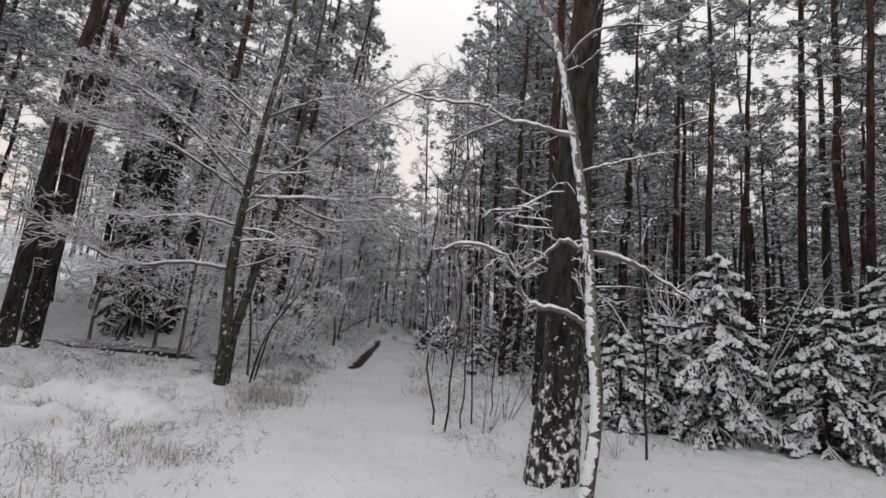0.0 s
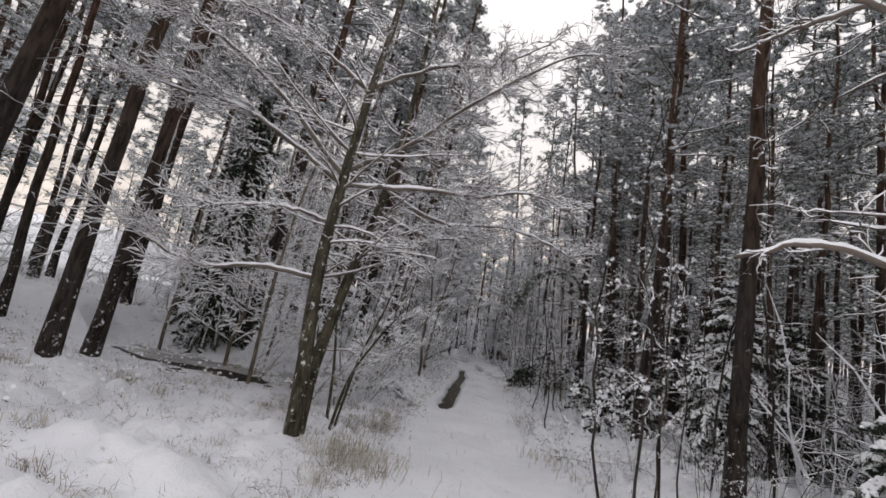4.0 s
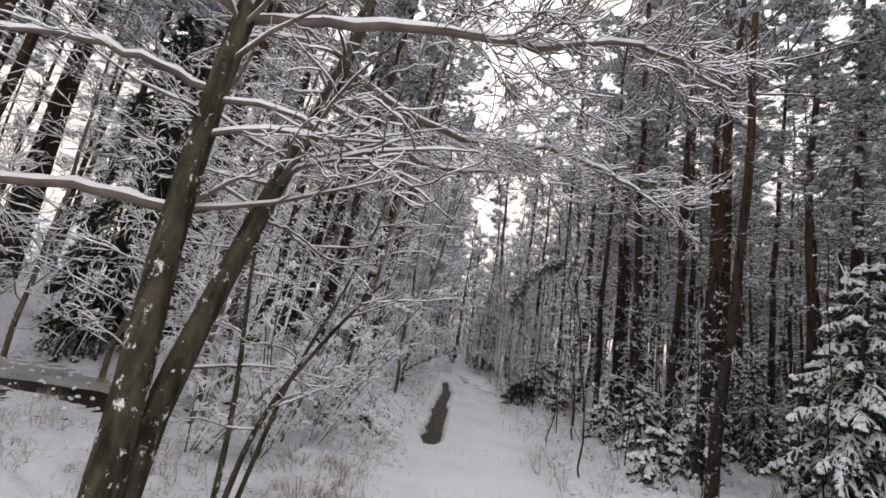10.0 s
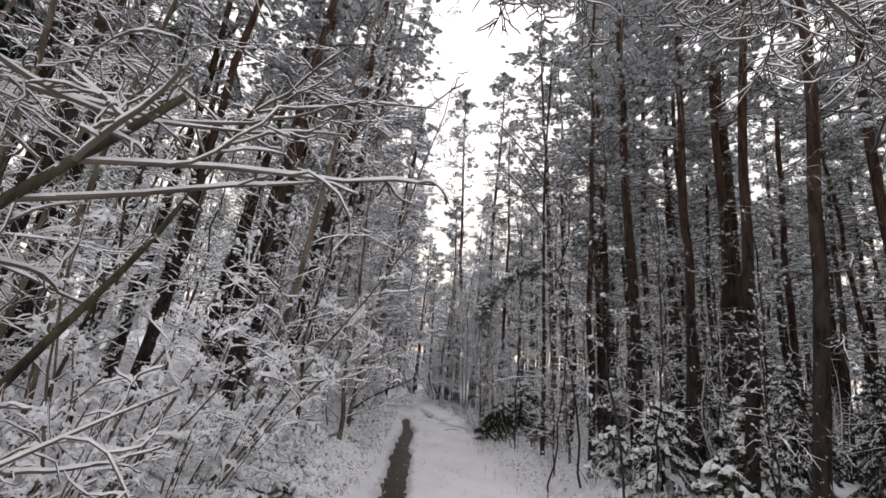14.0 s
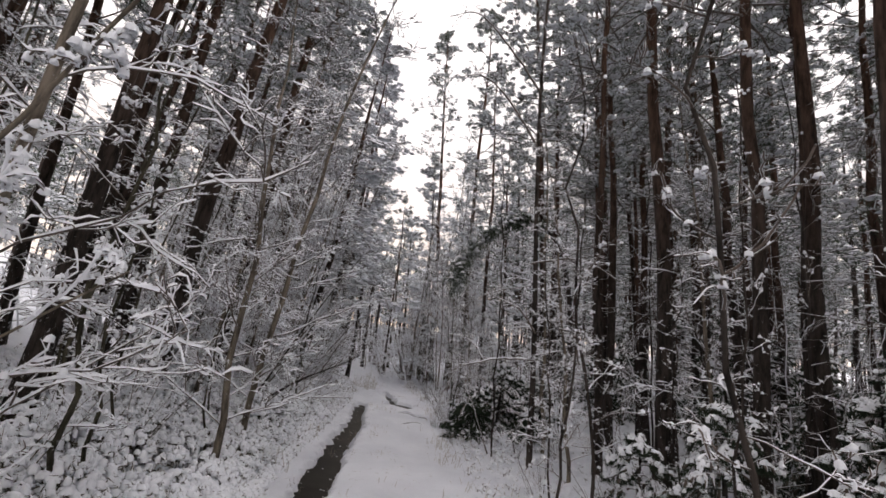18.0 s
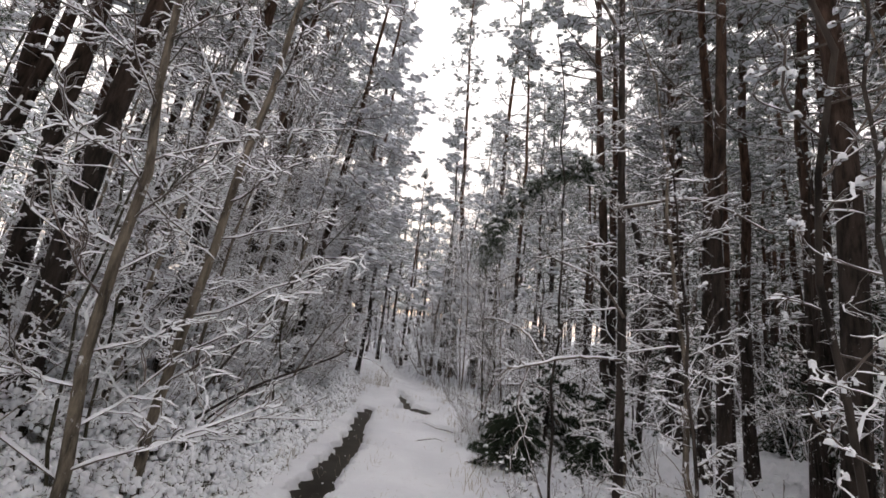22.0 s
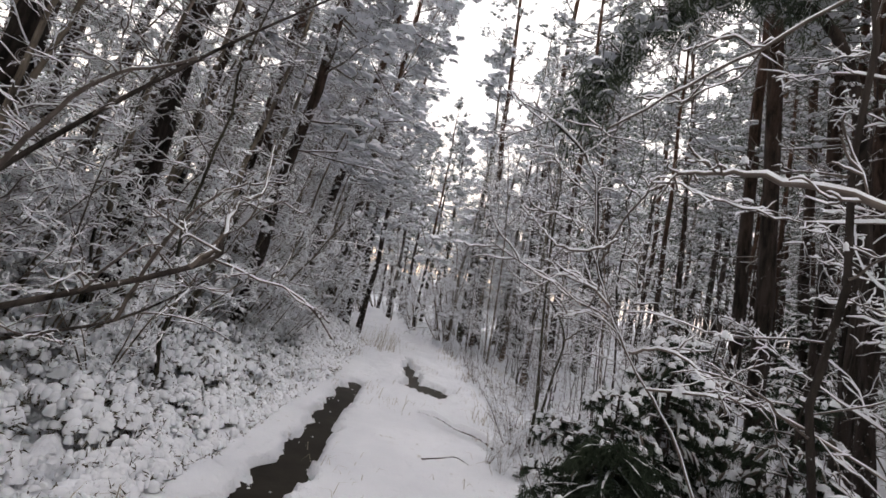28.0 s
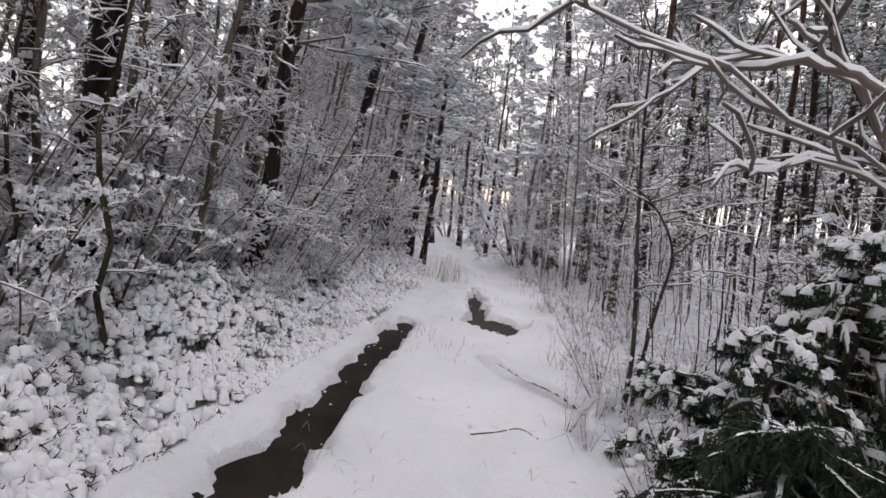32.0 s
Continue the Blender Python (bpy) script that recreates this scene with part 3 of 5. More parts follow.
def pine(name, label, seed, h, r, crown=0.5, spread=2.0, grade=1, mat=None, dead=22, place=None, group="pines of the stand", heap=1.0, rime=1.0, leaf=None):
    top = thing(name, label, "pine tree", group, place or Matrix())
    tg, dk, sn, nd, deads = pine_geometry(seed, h, r, crown, spread, grade, dead, heap, rime)
    part("trunk", tg, mat or BARK_PINE, top)
    for d, w in deads:
        b = part("branch", d, TWIG, top, "dead branch")
        part("snow_ridge", w, SNOW, b)
    part("branchwork", dk, TWIG, top, kind="stuff")
    part("foliage", nd, leaf or PINE_NEEDLE, top, "grey-green needle tufts with rime", False, kind="stuff")
    part("snow_cover", sn, SNOW, top, "snow lying on the crown", kind="stuff")
    return top


def spruce(name, label, seed, h, wide, place=None, cover=1.0, whorls=None, group="young spruces"):
    """A young spruce with drooping boughs, each a spray of snow-fingered shoots over dark needles."""
    rng = np.random.default_rng(seed)
    top = thing(name, label, "spruce tree", group, place or Matrix())
    tg, dk, sn, nd = Geo(), Geo(), Geo(), Geo()
    p = trunk_line(h, rng, 0, 8, 0.012)
    tube(tg, p, np.linspace(0.022 * h + 0.01, 0.008, 9), 7)
    cs, ds = [], []
    count = whorls or int(h * 24)
    for i in range(count):
        g = (i + rng.uniform(0, 0.8)) / count
        z = h * (0.05 + 0.93 * g)
        a = i * 2.4 + rng.uniform(-0.5, 0.5)
        n = wide * (1 - g) ** 0.75 * rng.uniform(0.75, 1.15) + 0.10
        w = np.array((math.cos(a), math.sin(a), 0.25 - 0.35 * (1 - g)))
        b = np.array([np.interp(z, p[:, 2], p[:, k]) for k in range(3)])
        seg = 6
        q = line(b, w, n, seg, rng, 0.10, -1.3 + 0.9 * g)
        bough(dk, sn, q, np.linspace(0.012, 0.004, seg + 1), rng, 2, 0.9 * cover)
        step = max(5, int(n * 20))
        for k in range(step):
            x = (0.18 + 0.8 * (k + rng.uniform(0, 0.7)) / step) * seg
            j = min(int(x), seg - 1)
            d = q[j + 1] - q[j]
            s = np.cross(d, Z)
            s /= np.linalg.norm(s) + 1e-6
            wy = d / np.linalg.norm(d) + s * (1 if k % 2 else -1) * rng.uniform(0.35, 1.2) - Z * rng.uniform(0.0, 0.7)
            m = max(0.07, 0.42 * n * (1.1 - x / seg)) * rng.uniform(0.7, 1.2)
            t = line(q[j] + d * (x - j), wy, min(m, 0.36), 3, rng, 0.16, -0.9)
            if rng.random() < cover * 1.3:
                bough(dk, sn, t, np.array((0.013, 0.017, 0.015, 0.007)), rng, 3, 1.2, 0.010)
            for u in (0.3, 0.55, 0.8, 1.0):
                x2 = u * 3
                j2 = min(int(x2), 2)
                cs.append(t[j2] + (t[j2 + 1] - t[j2]) * (x2 - j2))
                ds.append(t[-1] - t[0])
        for e in q[2:]:
            cs.append(e)
            ds.append(q[-1] - q[0])
    cs, ds = np.array(cs), np.array(ds)
    ds /= np.linalg.norm(ds, axis=1)[:, None] + 1e-6
    needle_cloud(nd, cs - (0, 0, 0.012), ds, rng, 13, 0.062, 0.0045, 0.6)
    snow_domes(sn, cs[rng.random(len(cs)) < 0.42 * cover] + (0, 0, 0.012), rng, 0.034, 0.026)
    part("trunk", tg, BARK_DARK, top)
    part("branchwork", dk, TWIG, top, kind="stuff")
    part("foliage", nd, SPRUCE_NEEDLE, top, "dark green needles", False, kind="stuff")
    part("snow_cover", sn, SNOW, top, "thick snow on the drooping sprays", kind="stuff")
    return top


def leafless(name, label, seed, h, r, place=None, stems=1, limbs=16, reach=0.36, bare=0.18, lean=0.0, level=2, dense=7, mat=None, category="tree", group="", flare=0.25, cover=1.0):
    """A leafless alder or birch, or a shrub of several stems, every shoot carrying snow."""
    rng = np.random.default_rng(seed)
    top = thing(name, label, category, group, place or Matrix())
    tg, dk, sn = Geo(), Geo(), Geo()
    for k in range(stems):
        hh = h * (1 if k == 0 else rng.uniform(0.55, 0.95))
        if stems == 1:
            p = trunk_line(hh, rng, lean, 12, 0.045)
        else:
            a = k * 2.4 + rng.uniform(0, 1)
            p = line((0.08 * math.cos(a), 0.08 * math.sin(a), -0.08), (flare * math.cos(a) + lean, flare * math.sin(a), 1), hh, 9, rng, 0.06, 0.12)
        rr = np.linspace(r, 0.006, len(p)) * (1 if k == 0 else 0.75)
        if stems > 1:
            tg = Geo()
        tube(tg, p, rr, 7 if r > 0.03 else 5)
        if stems > 1:
            part("stem", tg, mat or BARK_ALDER, top)
        if r > 0.05:
            tube(tg, p[:2] * (1, 1, 1), (rr[0] * 1.5, rr[1]), 7)
        n_limb = limbs if stems == 1 else max(4, limbs // stems)
        for i in range(n_limb):
            g = bare + (0.97 - bare) * (i + rng.uniform(0, 1)) / n_limb
            x = g * (len(p) - 1)
            j = min(int(x), len(p) - 2)
            at = p[j] + (p[j + 1] - p[j]) * (x - j)
            a = i * 2.4 + rng.uniform(-0.6, 0.6)
            n = h * reach * (1.08 - g) ** 0.55 * rng.uniform(0.55, 1.1)
            q = line(at, (math.cos(a), math.sin(a), rng.uniform(0.15, 0.85)), n, 7, rng, 0.17, rng.uniform(-0.35, 0.3))
            r1 = max(0.006, float(np.interp(g, np.linspace(0, 1, len(p)), rr)) * 0.28)
            bough(dk, sn, q, np.linspace(r1, 0.004, 8), rng, 3 if r1 > 0.012 else 2, cover)
            twigs(dk, sn, q, r1, rng, level, dense, n * 0.42, rng.uniform(-0.25, 0.25), 45, 0.18, cover)
    if stems > 1 or r < 0.02:
        lumps = np.concatenate(sn.v)
        lumps = lumps[rng.random(len(lumps)) < 0.07 * cover]
        snow_domes(sn, lumps, rng, 0.014, 0.013)
    if stems == 1:
        part("trunk", tg, mat or BARK_ALDER, top)
    part("branchwork", dk, TWIG, top, kind="stuff")
    part("snow_cover", sn, SNOW, top, "ridge of snow on every twig", kind="stuff")
    return top


def inward(m, most=3.2):
    """Stems along the track lean a little towards its light."""
    at = m.translation.copy()
    d = at.x - float(path_x(at.y))
    a = -most * max(-1.0, min(1.0, d / 2.5))
    return Matrix.Translation(at) @ Matrix.Rotation(radians(a), 4, "Y") @ Matrix.Translation(-at) @ m


def put_copies(proto, places):
    """The thing itself at the first place, copies at the others. Places: x, y, turn, scale."""
    for k, (x, y, turn, s) in enumerate(places):
        tilt = 1.6 * math.sin(x * 7.1 + y * 3.3), 1.6 * math.cos(x * 5.7 - y * 4.1)
        m = inward(pose(x, y, gz(x, y), tilt[0], tilt[1], turn))
        if k == 0:
            proto.matrix_basis = m @ Matrix.Scale(s, 4)
        else:
            copy_thing(proto, m @ Matrix.Scale(s, 4))


rnd = random.Random(11)

# pines whose places are known, near the track: x, y, height, radius at the foot
NEAR_PINES = [
    (1.68, 8.45, 15, 0.105), (1.67, 17.6, 16, 0.105), (0.95, 18.3, 14, 0.06), (1.4, 12.3, 13, 0.065), (2.05, 14.5, 14, 0.08),
    (1.95, 16.0, 14, 0.08), (2.8, 16.1, 15, 0.085), (3.5, 20.1, 15, 0.085), (-5.5, 17.5, 15, 0.115), (-5.9, 15.8, 15, 0.11),
    (-6.75, 18.3, 15, 0.11), (-7.75, 18.5, 15, 0.11), (-10.1, 20.0, 15, 0.11), (-5.75, 20.0, 15, 0.11), (-8.15, 9.1, 16, 0.11),
    (-6.9, 7.2, 16, 0.105), (-5.9, 21.7, 15, 0.12), (0.9, 21.9, 15, 0.075),
]
for k, (x, y, h, r) in enumerate(NEAR_PINES):
    pine("pine_tree", "tall pine with a red-brown bare stem and snowy dead branches", 100 + k, h, r, 0.44, 2.4 if x > 0 else 2.2, 2, None, 20,
         inward(pose(x, y, gz(x, y), rnd.uniform(-1.5, 1.5), rnd.uniform(-1.5, 1.5), rnd.uniform(0, 360))), rime=0.35 if x > 0 else 0.7)
pine("pine_tree", "thick old pine with snow stuck to its furrowed bark", 90, 17, 0.20, 0.42, 2.4, 2, BARK_BIG, 16, pose(1.13, 4.6, gz(1.13, 4.6), -0.5, 1.5, 40))

for k, (x, y) in enumerate(((1.9, 20.7), (2.7, 23.2), (3.4, 18.8))):
    pine("pine_tree", "dark pine with low-hanging needled boughs over the track's edge", 130 + k, 13.5, 0.08, 0.27, 2.3, 2, None, 14, inward(pose(x, y, gz(x, y), 0, 0, 130 * k)), rime=0.6)

# the stand behind, in copies of a few pines
STAND = [pine("pine_tree", "slender pine among the stand, snow on its branches", 200 + k, 12 + k, 0.085 + 0.010 * k, 0.36 + 0.03 * k, 2.2, 1, None, 15, rime=0.8) for k in range(5)]
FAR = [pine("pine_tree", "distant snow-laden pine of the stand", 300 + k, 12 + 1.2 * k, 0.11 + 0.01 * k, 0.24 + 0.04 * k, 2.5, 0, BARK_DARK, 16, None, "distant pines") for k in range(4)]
SHADED = [pine("pine_tree", "slender dark-stemmed pine in the shaded stand, thin dead twigs", 220 + k, 12.5 + k, 0.070 + 0.008 * k, 0.38 + 0.03 * k, 1.9, 1, None, 20, None, "pines of the shaded stand", 0.85, 0.5) for k in range(5)]
stand_places, far_places, shaded_places = [[] for _ in STAND], [[] for _ in FAR], [[] for _ in SHADED]
taken = [(x, y) for x, y, *_ in NEAR_PINES] + [(1.22, 4.95), (-3.5, 7.4)]


def free(x, y, gap):
    return all((x - a) ** 2 + (y - b) ** 2 > gap * gap for a, b in taken)


FIXED = [(5.0, 14.6), (5.96, 11), (6.2, 13.2), (7.7, 9.2), (8.9, 12), (4.4, 20), (-9.6, 10.6), (-10.6, 12.2), (-8.3, 14.2), (-7.6, 12.7), (-6.9, 14.9),
         (-6.2, 22.7), (-6.5, 24.5), (-8, 25.7), (2.9, 24.4), (3.0, 13.0), (-9.0, 13.4), (-10.5, 15.6), (-8.6, 16.6), (-12.4, 14.0), (-11.8, 17.5), (-9.4, 21.5), (-13.5, 11.0), (-12.0, 9.0), (-14.5, 16.0), (-15.5, 12.5), (-17, 9.5), (-16.2, 15.0), (-18.5, 13), (-14.2, 19), (-19.5, 17), (-12.5, 20.5), (-17.6, 19.8), (-20.5, 11), (-21, 14.5), (-10.4, 18.4), (-8.9, 23.2), (-11.2, 24.5), (2.6, 19.4), (3.4, 17.2), (-7.4, 18.2), (-6.9, 20.9), (-6.6, 33), (-7.0, 37.6), (-7.6, 27), (-8.2, 30.2), (-0.2, 36)]
for i, (x, y) in enumerate(FIXED):
    taken.append((x, y))
    (stand_places if x < 0 else shaded_places)[i % 5].append((x, y, rnd.uniform(0, 360), rnd.uniform(0.88, 1.1)))
tries = 0
woods = []
while tries < 12000 and len(taken) < 820:
    tries += 1
    y = rnd.uniform(-8, 80)
    x = rnd.uniform(-48, 42)
    d = x - float(path_x(y))
    # pines right of the start, partly out of view, are added for shade
    if (-3.8 < d < 3.4 and y < 33) or abs(d) < 1.5 or (y < 13 and -6 < d < (6.0 if y < 10 else 5)) or (y < 2 and -10 < d < 5):
        continue
    if rnd.random() > (1 if abs(d) < 9 else (0.5 if y < 20 else 0.22) if -15 < d < 0 else (0.30 if y < 24 else 0.10) if d < 0 else 0.85) and y < 46:
        continue
    if not free(x, y, (1.25 if d < 0 and y > 15 else 1.0) if abs(d) < 14 else 1.5 if d < 0 else 1.2):
        continue
    dist = math.hypot(d, max(0, y - 26))
    taken.append((x, y))
    low = y > 34 and abs(x + 4) < 4 + 0.1 * (y - 34)
    spot = (x, y, rnd.uniform(0, 360), rnd.uniform(0.58, 0.74) if low else rnd.uniform(0.8, 1.12))
    if dist < 10:
        (stand_places if d < 0 else shaded_places)[rnd.randrange(5)].append(spot)
    elif dist < 19 and y > 0:
        far_places[rnd.randrange(4)].append(spot)
    else:
        woods.append(spot)
FULL = pine("pine_tree", "full-crowned snowy pine at the edge of the track", 260, 11.5, 0.085, 0.14, 2.0, 1, None, 6, None, "pines of the stand", 1.3, 1.0, RIME_HAZE_NEEDLE)
put_copies(FULL, [(-5.3, 25.6, 140, 1.0), (-5.1, 22.9, 70, 0.9), (-5.2, 30.2, 300, 0.85), (-5.5, 28.2, 200, 1.05), (-5.8, 31, 260, 0.95), (-6.9, 40.0, 10, 0.7), (-7.4, 35, 60, 0.9)])
RIMED = pine("pine_tree", "conical pine thickly rimed with snow where the track bends", 265, 11, 0.08, 0.08, 1.9, 1, BARK_ALDER, 4, None, "rimed pines by the bend", 1.5, 1.0, RIME_HAZE_NEEDLE)
put_copies(RIMED, [(-2.5, 33.2, 30, 1.0), (-1.2, 31.8, 110, 0.72), (-0.2, 33.4, 200, 0.82), (-1.3, 35.0, 280, 0.9), (-3.6, 36.2, 60, 0.8), (-0.6, 29.4, 20, 0.62), (-4.6, 39.0, 140, 0.85), (-2.6, 38.0, 310, 0.95), (0.9, 31.2, 250, 0.8)])
extra = 0
while extra < 56:
    x, y = rnd.uniform(2.6, 15), rnd.uniform(10, 40) if extra < 16 else rnd.uniform(20, 40)
    if free(x, y, 0.75):
        taken.append((x, y))
        shaded_places[rnd.randrange(5)].append((x, y, rnd.uniform(0, 360), rnd.uniform(0.7, 1.05)))
        extra += 1
    else:
        extra += 0.02
for proto, places in zip(STAND + FAR + SHADED, stand_places + far_places + shaded_places):
    put_copies(proto, places)


def far_woods():
    """The wood beyond, too deep to tell its trees apart: stems, needles, snow, and thicket between them."""
    kinds = [pine_geometry(320 + k, 12 + k, 0.12, 0.2, 2.8, -1, 4)[:4] for k in range(3)]
    merged = [Geo(), Geo(), Geo(), Geo()]
    for i, (x, y, turn, s) in enumerate(woods):
        m = np.array((pose(x, y, gz(x, y), 0, 0, turn) @ Matrix.Scale(s, 4)).to_3x3()), np.array((x, y, gz(x, y)))
        for to, geo in zip(merged, kinds[i % 3]):
            to.f += [f + to.n for f in geo.f]
            to.v += [v @ m[0].T + m[1] for v in geo.v]
            to.n += geo.n
    rng = np.random.default_rng(330)
    for _ in range(430):
        y = rng.uniform(6, 72)
        x = float(path_x(y)) + rng.choice((-1, 1, 1, 1)) * rng.uniform(5 if y < 44 else 0, 34)
        z, lie = gz(x, y), 1.0 if x < float(path_x(y)) else 0.35
        for _ in range(6):
            a = rng.uniform(0, 6.28)
            q = line((x + 0.4 * math.cos(a), y + 0.4 * math.sin(a), z), (0.4 * math.cos(a), 0.4 * math.sin(a), 1), rng.uniform(1.0, 3.4), 5, rng, 0.12, 0)
            bough(merged[1], merged[2], q, np.linspace(0.02, 0.008, 6), rng, 2, 1.6 * lie, 0.012 * lie)
            for _ in range(6):
                i = rng.integers(1, 5)
                b = rng.uniform(0, 6.28)
                t = line(q[i], (math.cos(b), math.sin(b), rng.uniform(-0.1, 0.6)), rng.uniform(0.4, 1.1), 2, rng, 0.15, -0.2)
                bough(merged[1], merged[2], t, np.array((0.012, 0.009, 0.006)), rng, 2, 2.0 * lie, 0.014 * lie)
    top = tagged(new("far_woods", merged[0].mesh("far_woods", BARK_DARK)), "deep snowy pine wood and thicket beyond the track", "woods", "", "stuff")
    part("branchwork", merged[1], TWIG, top, kind="stuff")
    part("snow_cover", merged[2], SNOW, top, kind="stuff")
    part("foliage", merged[3], PINE_NEEDLE, top, "", False, kind="stuff")


far_woods()


# the two-stemmed alder beside the track
def explicit_tree(name, label, seed, base, stems, limbs, mat, group="", extra=30, size=0.9, plaster=None, cover=1.0, gaps=(-5, 1)):
    """A tree along given stem and limb lines (world metres), with side shoots grown on them. Rows: radius at both ends, points."""
    rng = np.random.default_rng(seed)
    top = thing(name, label, "tree", group, pose(*base))
    tg, dk, sn = Geo(), Geo(), Geo()
    b = np.array(base)
    for r0, r1, pts in stems:
        p = smooth_line(np.array(pts) - b, 5)
        rr = np.linspace(r0, r1, len(p))
        tube(tg, p, rr, 10, 0.05, rng)
        if plaster:
            # snow blown against one side of the stem, in strips with ragged gaps
            fine = smooth_line(p[: int(len(p) * 0.9)], 8)
            rf = np.linspace(r0, r1, len(fine))
            side = np.array(plaster) / np.linalg.norm(plaster)
            cross = np.cross(side, Z)
            cross /= np.linalg.norm(cross)
            k = 2
            while k < len(fine) - 4:
                run = int(rng.integers(6, 14))
                q, rq = fine[k:k + run], rf[k:k + run]
                wide = rng.uniform(0.55, 1.3, (len(q), 1))
                wide[0], wide[-1] = 0.12, 0.12
                a = np.linspace(-1, 1, 6)[None] * wide + rng.normal(0, 0.12, (len(q), 1)) + rng.normal(0, 0.3)
                swell = (1.0 + 0.35 * np.cos(np.linspace(-1.5, 1.5, 6))[None] * rng.uniform(0.2, 1.4, (len(q), 6))) * rq[:, None]
                swell[0], swell[-1] = rq[0] * 0.98, rq[-1] * 0.98
                sn.strip(q[:, None] + (np.cos(a) * swell)[..., None] * side + (np.sin(a) * swell)[..., None] * cross, False)
                k += max(2, run + int(rng.integers(*gaps)))
        for _ in range(extra):
            x = rng.uniform(0.35, 0.98) * (len(p) - 1)
            i = int(x)
            a = rng.uniform(0, 6.28)
            n = rng.uniform(0.5, 1.7) * size
            q = line(p[i], (math.cos(a), math.sin(a), rng.uniform(0.0, 0.7)), n, 6, rng, 0.11, rng.uniform(-0.3, 0.3))
            r = max(0.008, (r0 + (r1 - r0) * x / len(p)) * 0.25)
            bough(dk, sn, q, np.linspace(r * (0.4 + 0.6 * cover), 0.003, 7), rng, 3, cover)
            twigs(dk, sn, q, r * 0.8 * cover, rng, 2, 7 if cover > 0.9 else 4, n * 0.40, 0.0, 45, 0.15, 0.8 * cover, 3)
    for r0, r1, pts in limbs:
        p = smooth_line(np.array(pts) - b, 7)
        p[1:-1] += rng.normal(0, 0.007 if r0 > 0.02 else 0.004, (len(p) - 2, 3))
        own = Geo(), Geo()
        bough(*own, p, np.linspace(r0, r1, len(p)), rng, 3, cover, 0.004)
        n = np.linalg.norm(p[-1] - p[0])
        twigs(*own, p, r1 * cover, rng, 2, int((6 + n * (11 if cover > 0.9 else 6)) * cover), 0.10 + (0.24 if cover > 0.9 else 0.2) * n, 0.05, 42, 0.25, 0.8 * cover, 3)
        made = part("branch", own[0], TWIG, top)
        part("snow_ridge", own[1], SNOW, made)
    part("trunk", tg, mat, top)
    part("branchwork", dk, TWIG, top, kind="stuff")
    part("snow_cover", sn, SNOW, top, "ridge of snow on every branch", kind="stuff")
    return top


explicit_tree(
    "alder_tree", "two-stemmed leafless alder with snow lining its limbs", 5, (-3.30, 6.98, 0.20),
    [(0.098, 0.026, [(-3.30, 6.98, 0.15), (-3.38, 7.09, 1.10), (-3.52, 7.23, 2.20), (-3.48, 7.25, 3.30), (-3.44, 7.43, 4.67), (-3.38, 7.68, 6.20), (-3.43, 8.03, 8.60)]),
     (0.080, 0.022, [(-3.28, 7.06, 0.12), (-3.33, 7.24, 1.15), (-3.27, 7.60, 2.30), (-3.18, 7.93, 3.30), (-3.15, 8.18, 4.19), (-3.13, 8.43, 5.74), (-3.13, 8.73, 8.20)])],
    [(0.032, 0.008, [(-3.54, 7.27, 2.20), (-4.27, 7.23, 2.23), (-4.92, 7.03, 2.11), (-5.45, 6.83, 2.26), (-5.91, 6.73, 2.50), (-6.48, 6.63, 2.75)]),
     (0.03, 0.007, [(-3.50, 7.28, 3.40), (-4.32, 7.03, 3.87), (-4.82, 6.73, 4.07), (-5.52, 6.53, 4.12), (-6.18, 6.33, 4.30)]),
     (0.03, 0.007, [(-3.46, 7.28, 3.45), (-4.18, 6.73, 4.20), (-4.78, 6.23, 4.60), (-5.38, 5.93, 4.75)]),
     (0.035, 0.007, [(-3.44, 7.33, 3.60), (-2.81, 7.53, 4.08), (-2.11, 7.73, 4.83), (-1.02, 7.93, 5.68), (-0.38, 8.13, 5.90)]),
     (0.03, 0.006, [(-3.45, 7.28, 3.38), (-2.40, 7.33, 3.46), (-1.78, 7.43, 3.50), (-1.23, 7.53, 3.64), (-0.58, 7.73, 3.50)]),
     (0.03, 0.007, [(-3.2, 7.9, 3.25), (-2.8, 8.25, 3.12), (-2.4, 8.65, 3.12), (-1.91, 9.14, 3.36), (-1.7, 9.3, 3.45)]),
     (0.03, 0.006, [(-3.22, 8.13, 3.60), (-2.39, 8.33, 3.30), (-1.50, 8.73, 3.44), (-0.88, 9.03, 3.35), (-0.43, 9.23, 3.20)]),
     (0.028, 0.006, [(-3.43, 7.48, 4.80), (-2.68, 7.73, 5.30), (-1.88, 8.03, 5.60), (-1.08, 8.23, 6.20)]),
     (0.028, 0.006, [(-3.43, 7.48, 4.70), (-4.18, 7.33, 5.20), (-4.98, 7.03, 5.50), (-5.68, 6.93, 5.70)]),
     (0.022, 0.005, [(-3.54, 7.23, 2.90), (-4.08, 6.93, 2.95), (-4.68, 6.63, 2.80), (-5.18, 6.53, 2.85)])],
    BARK_ALDER, "", 26, 1.0)

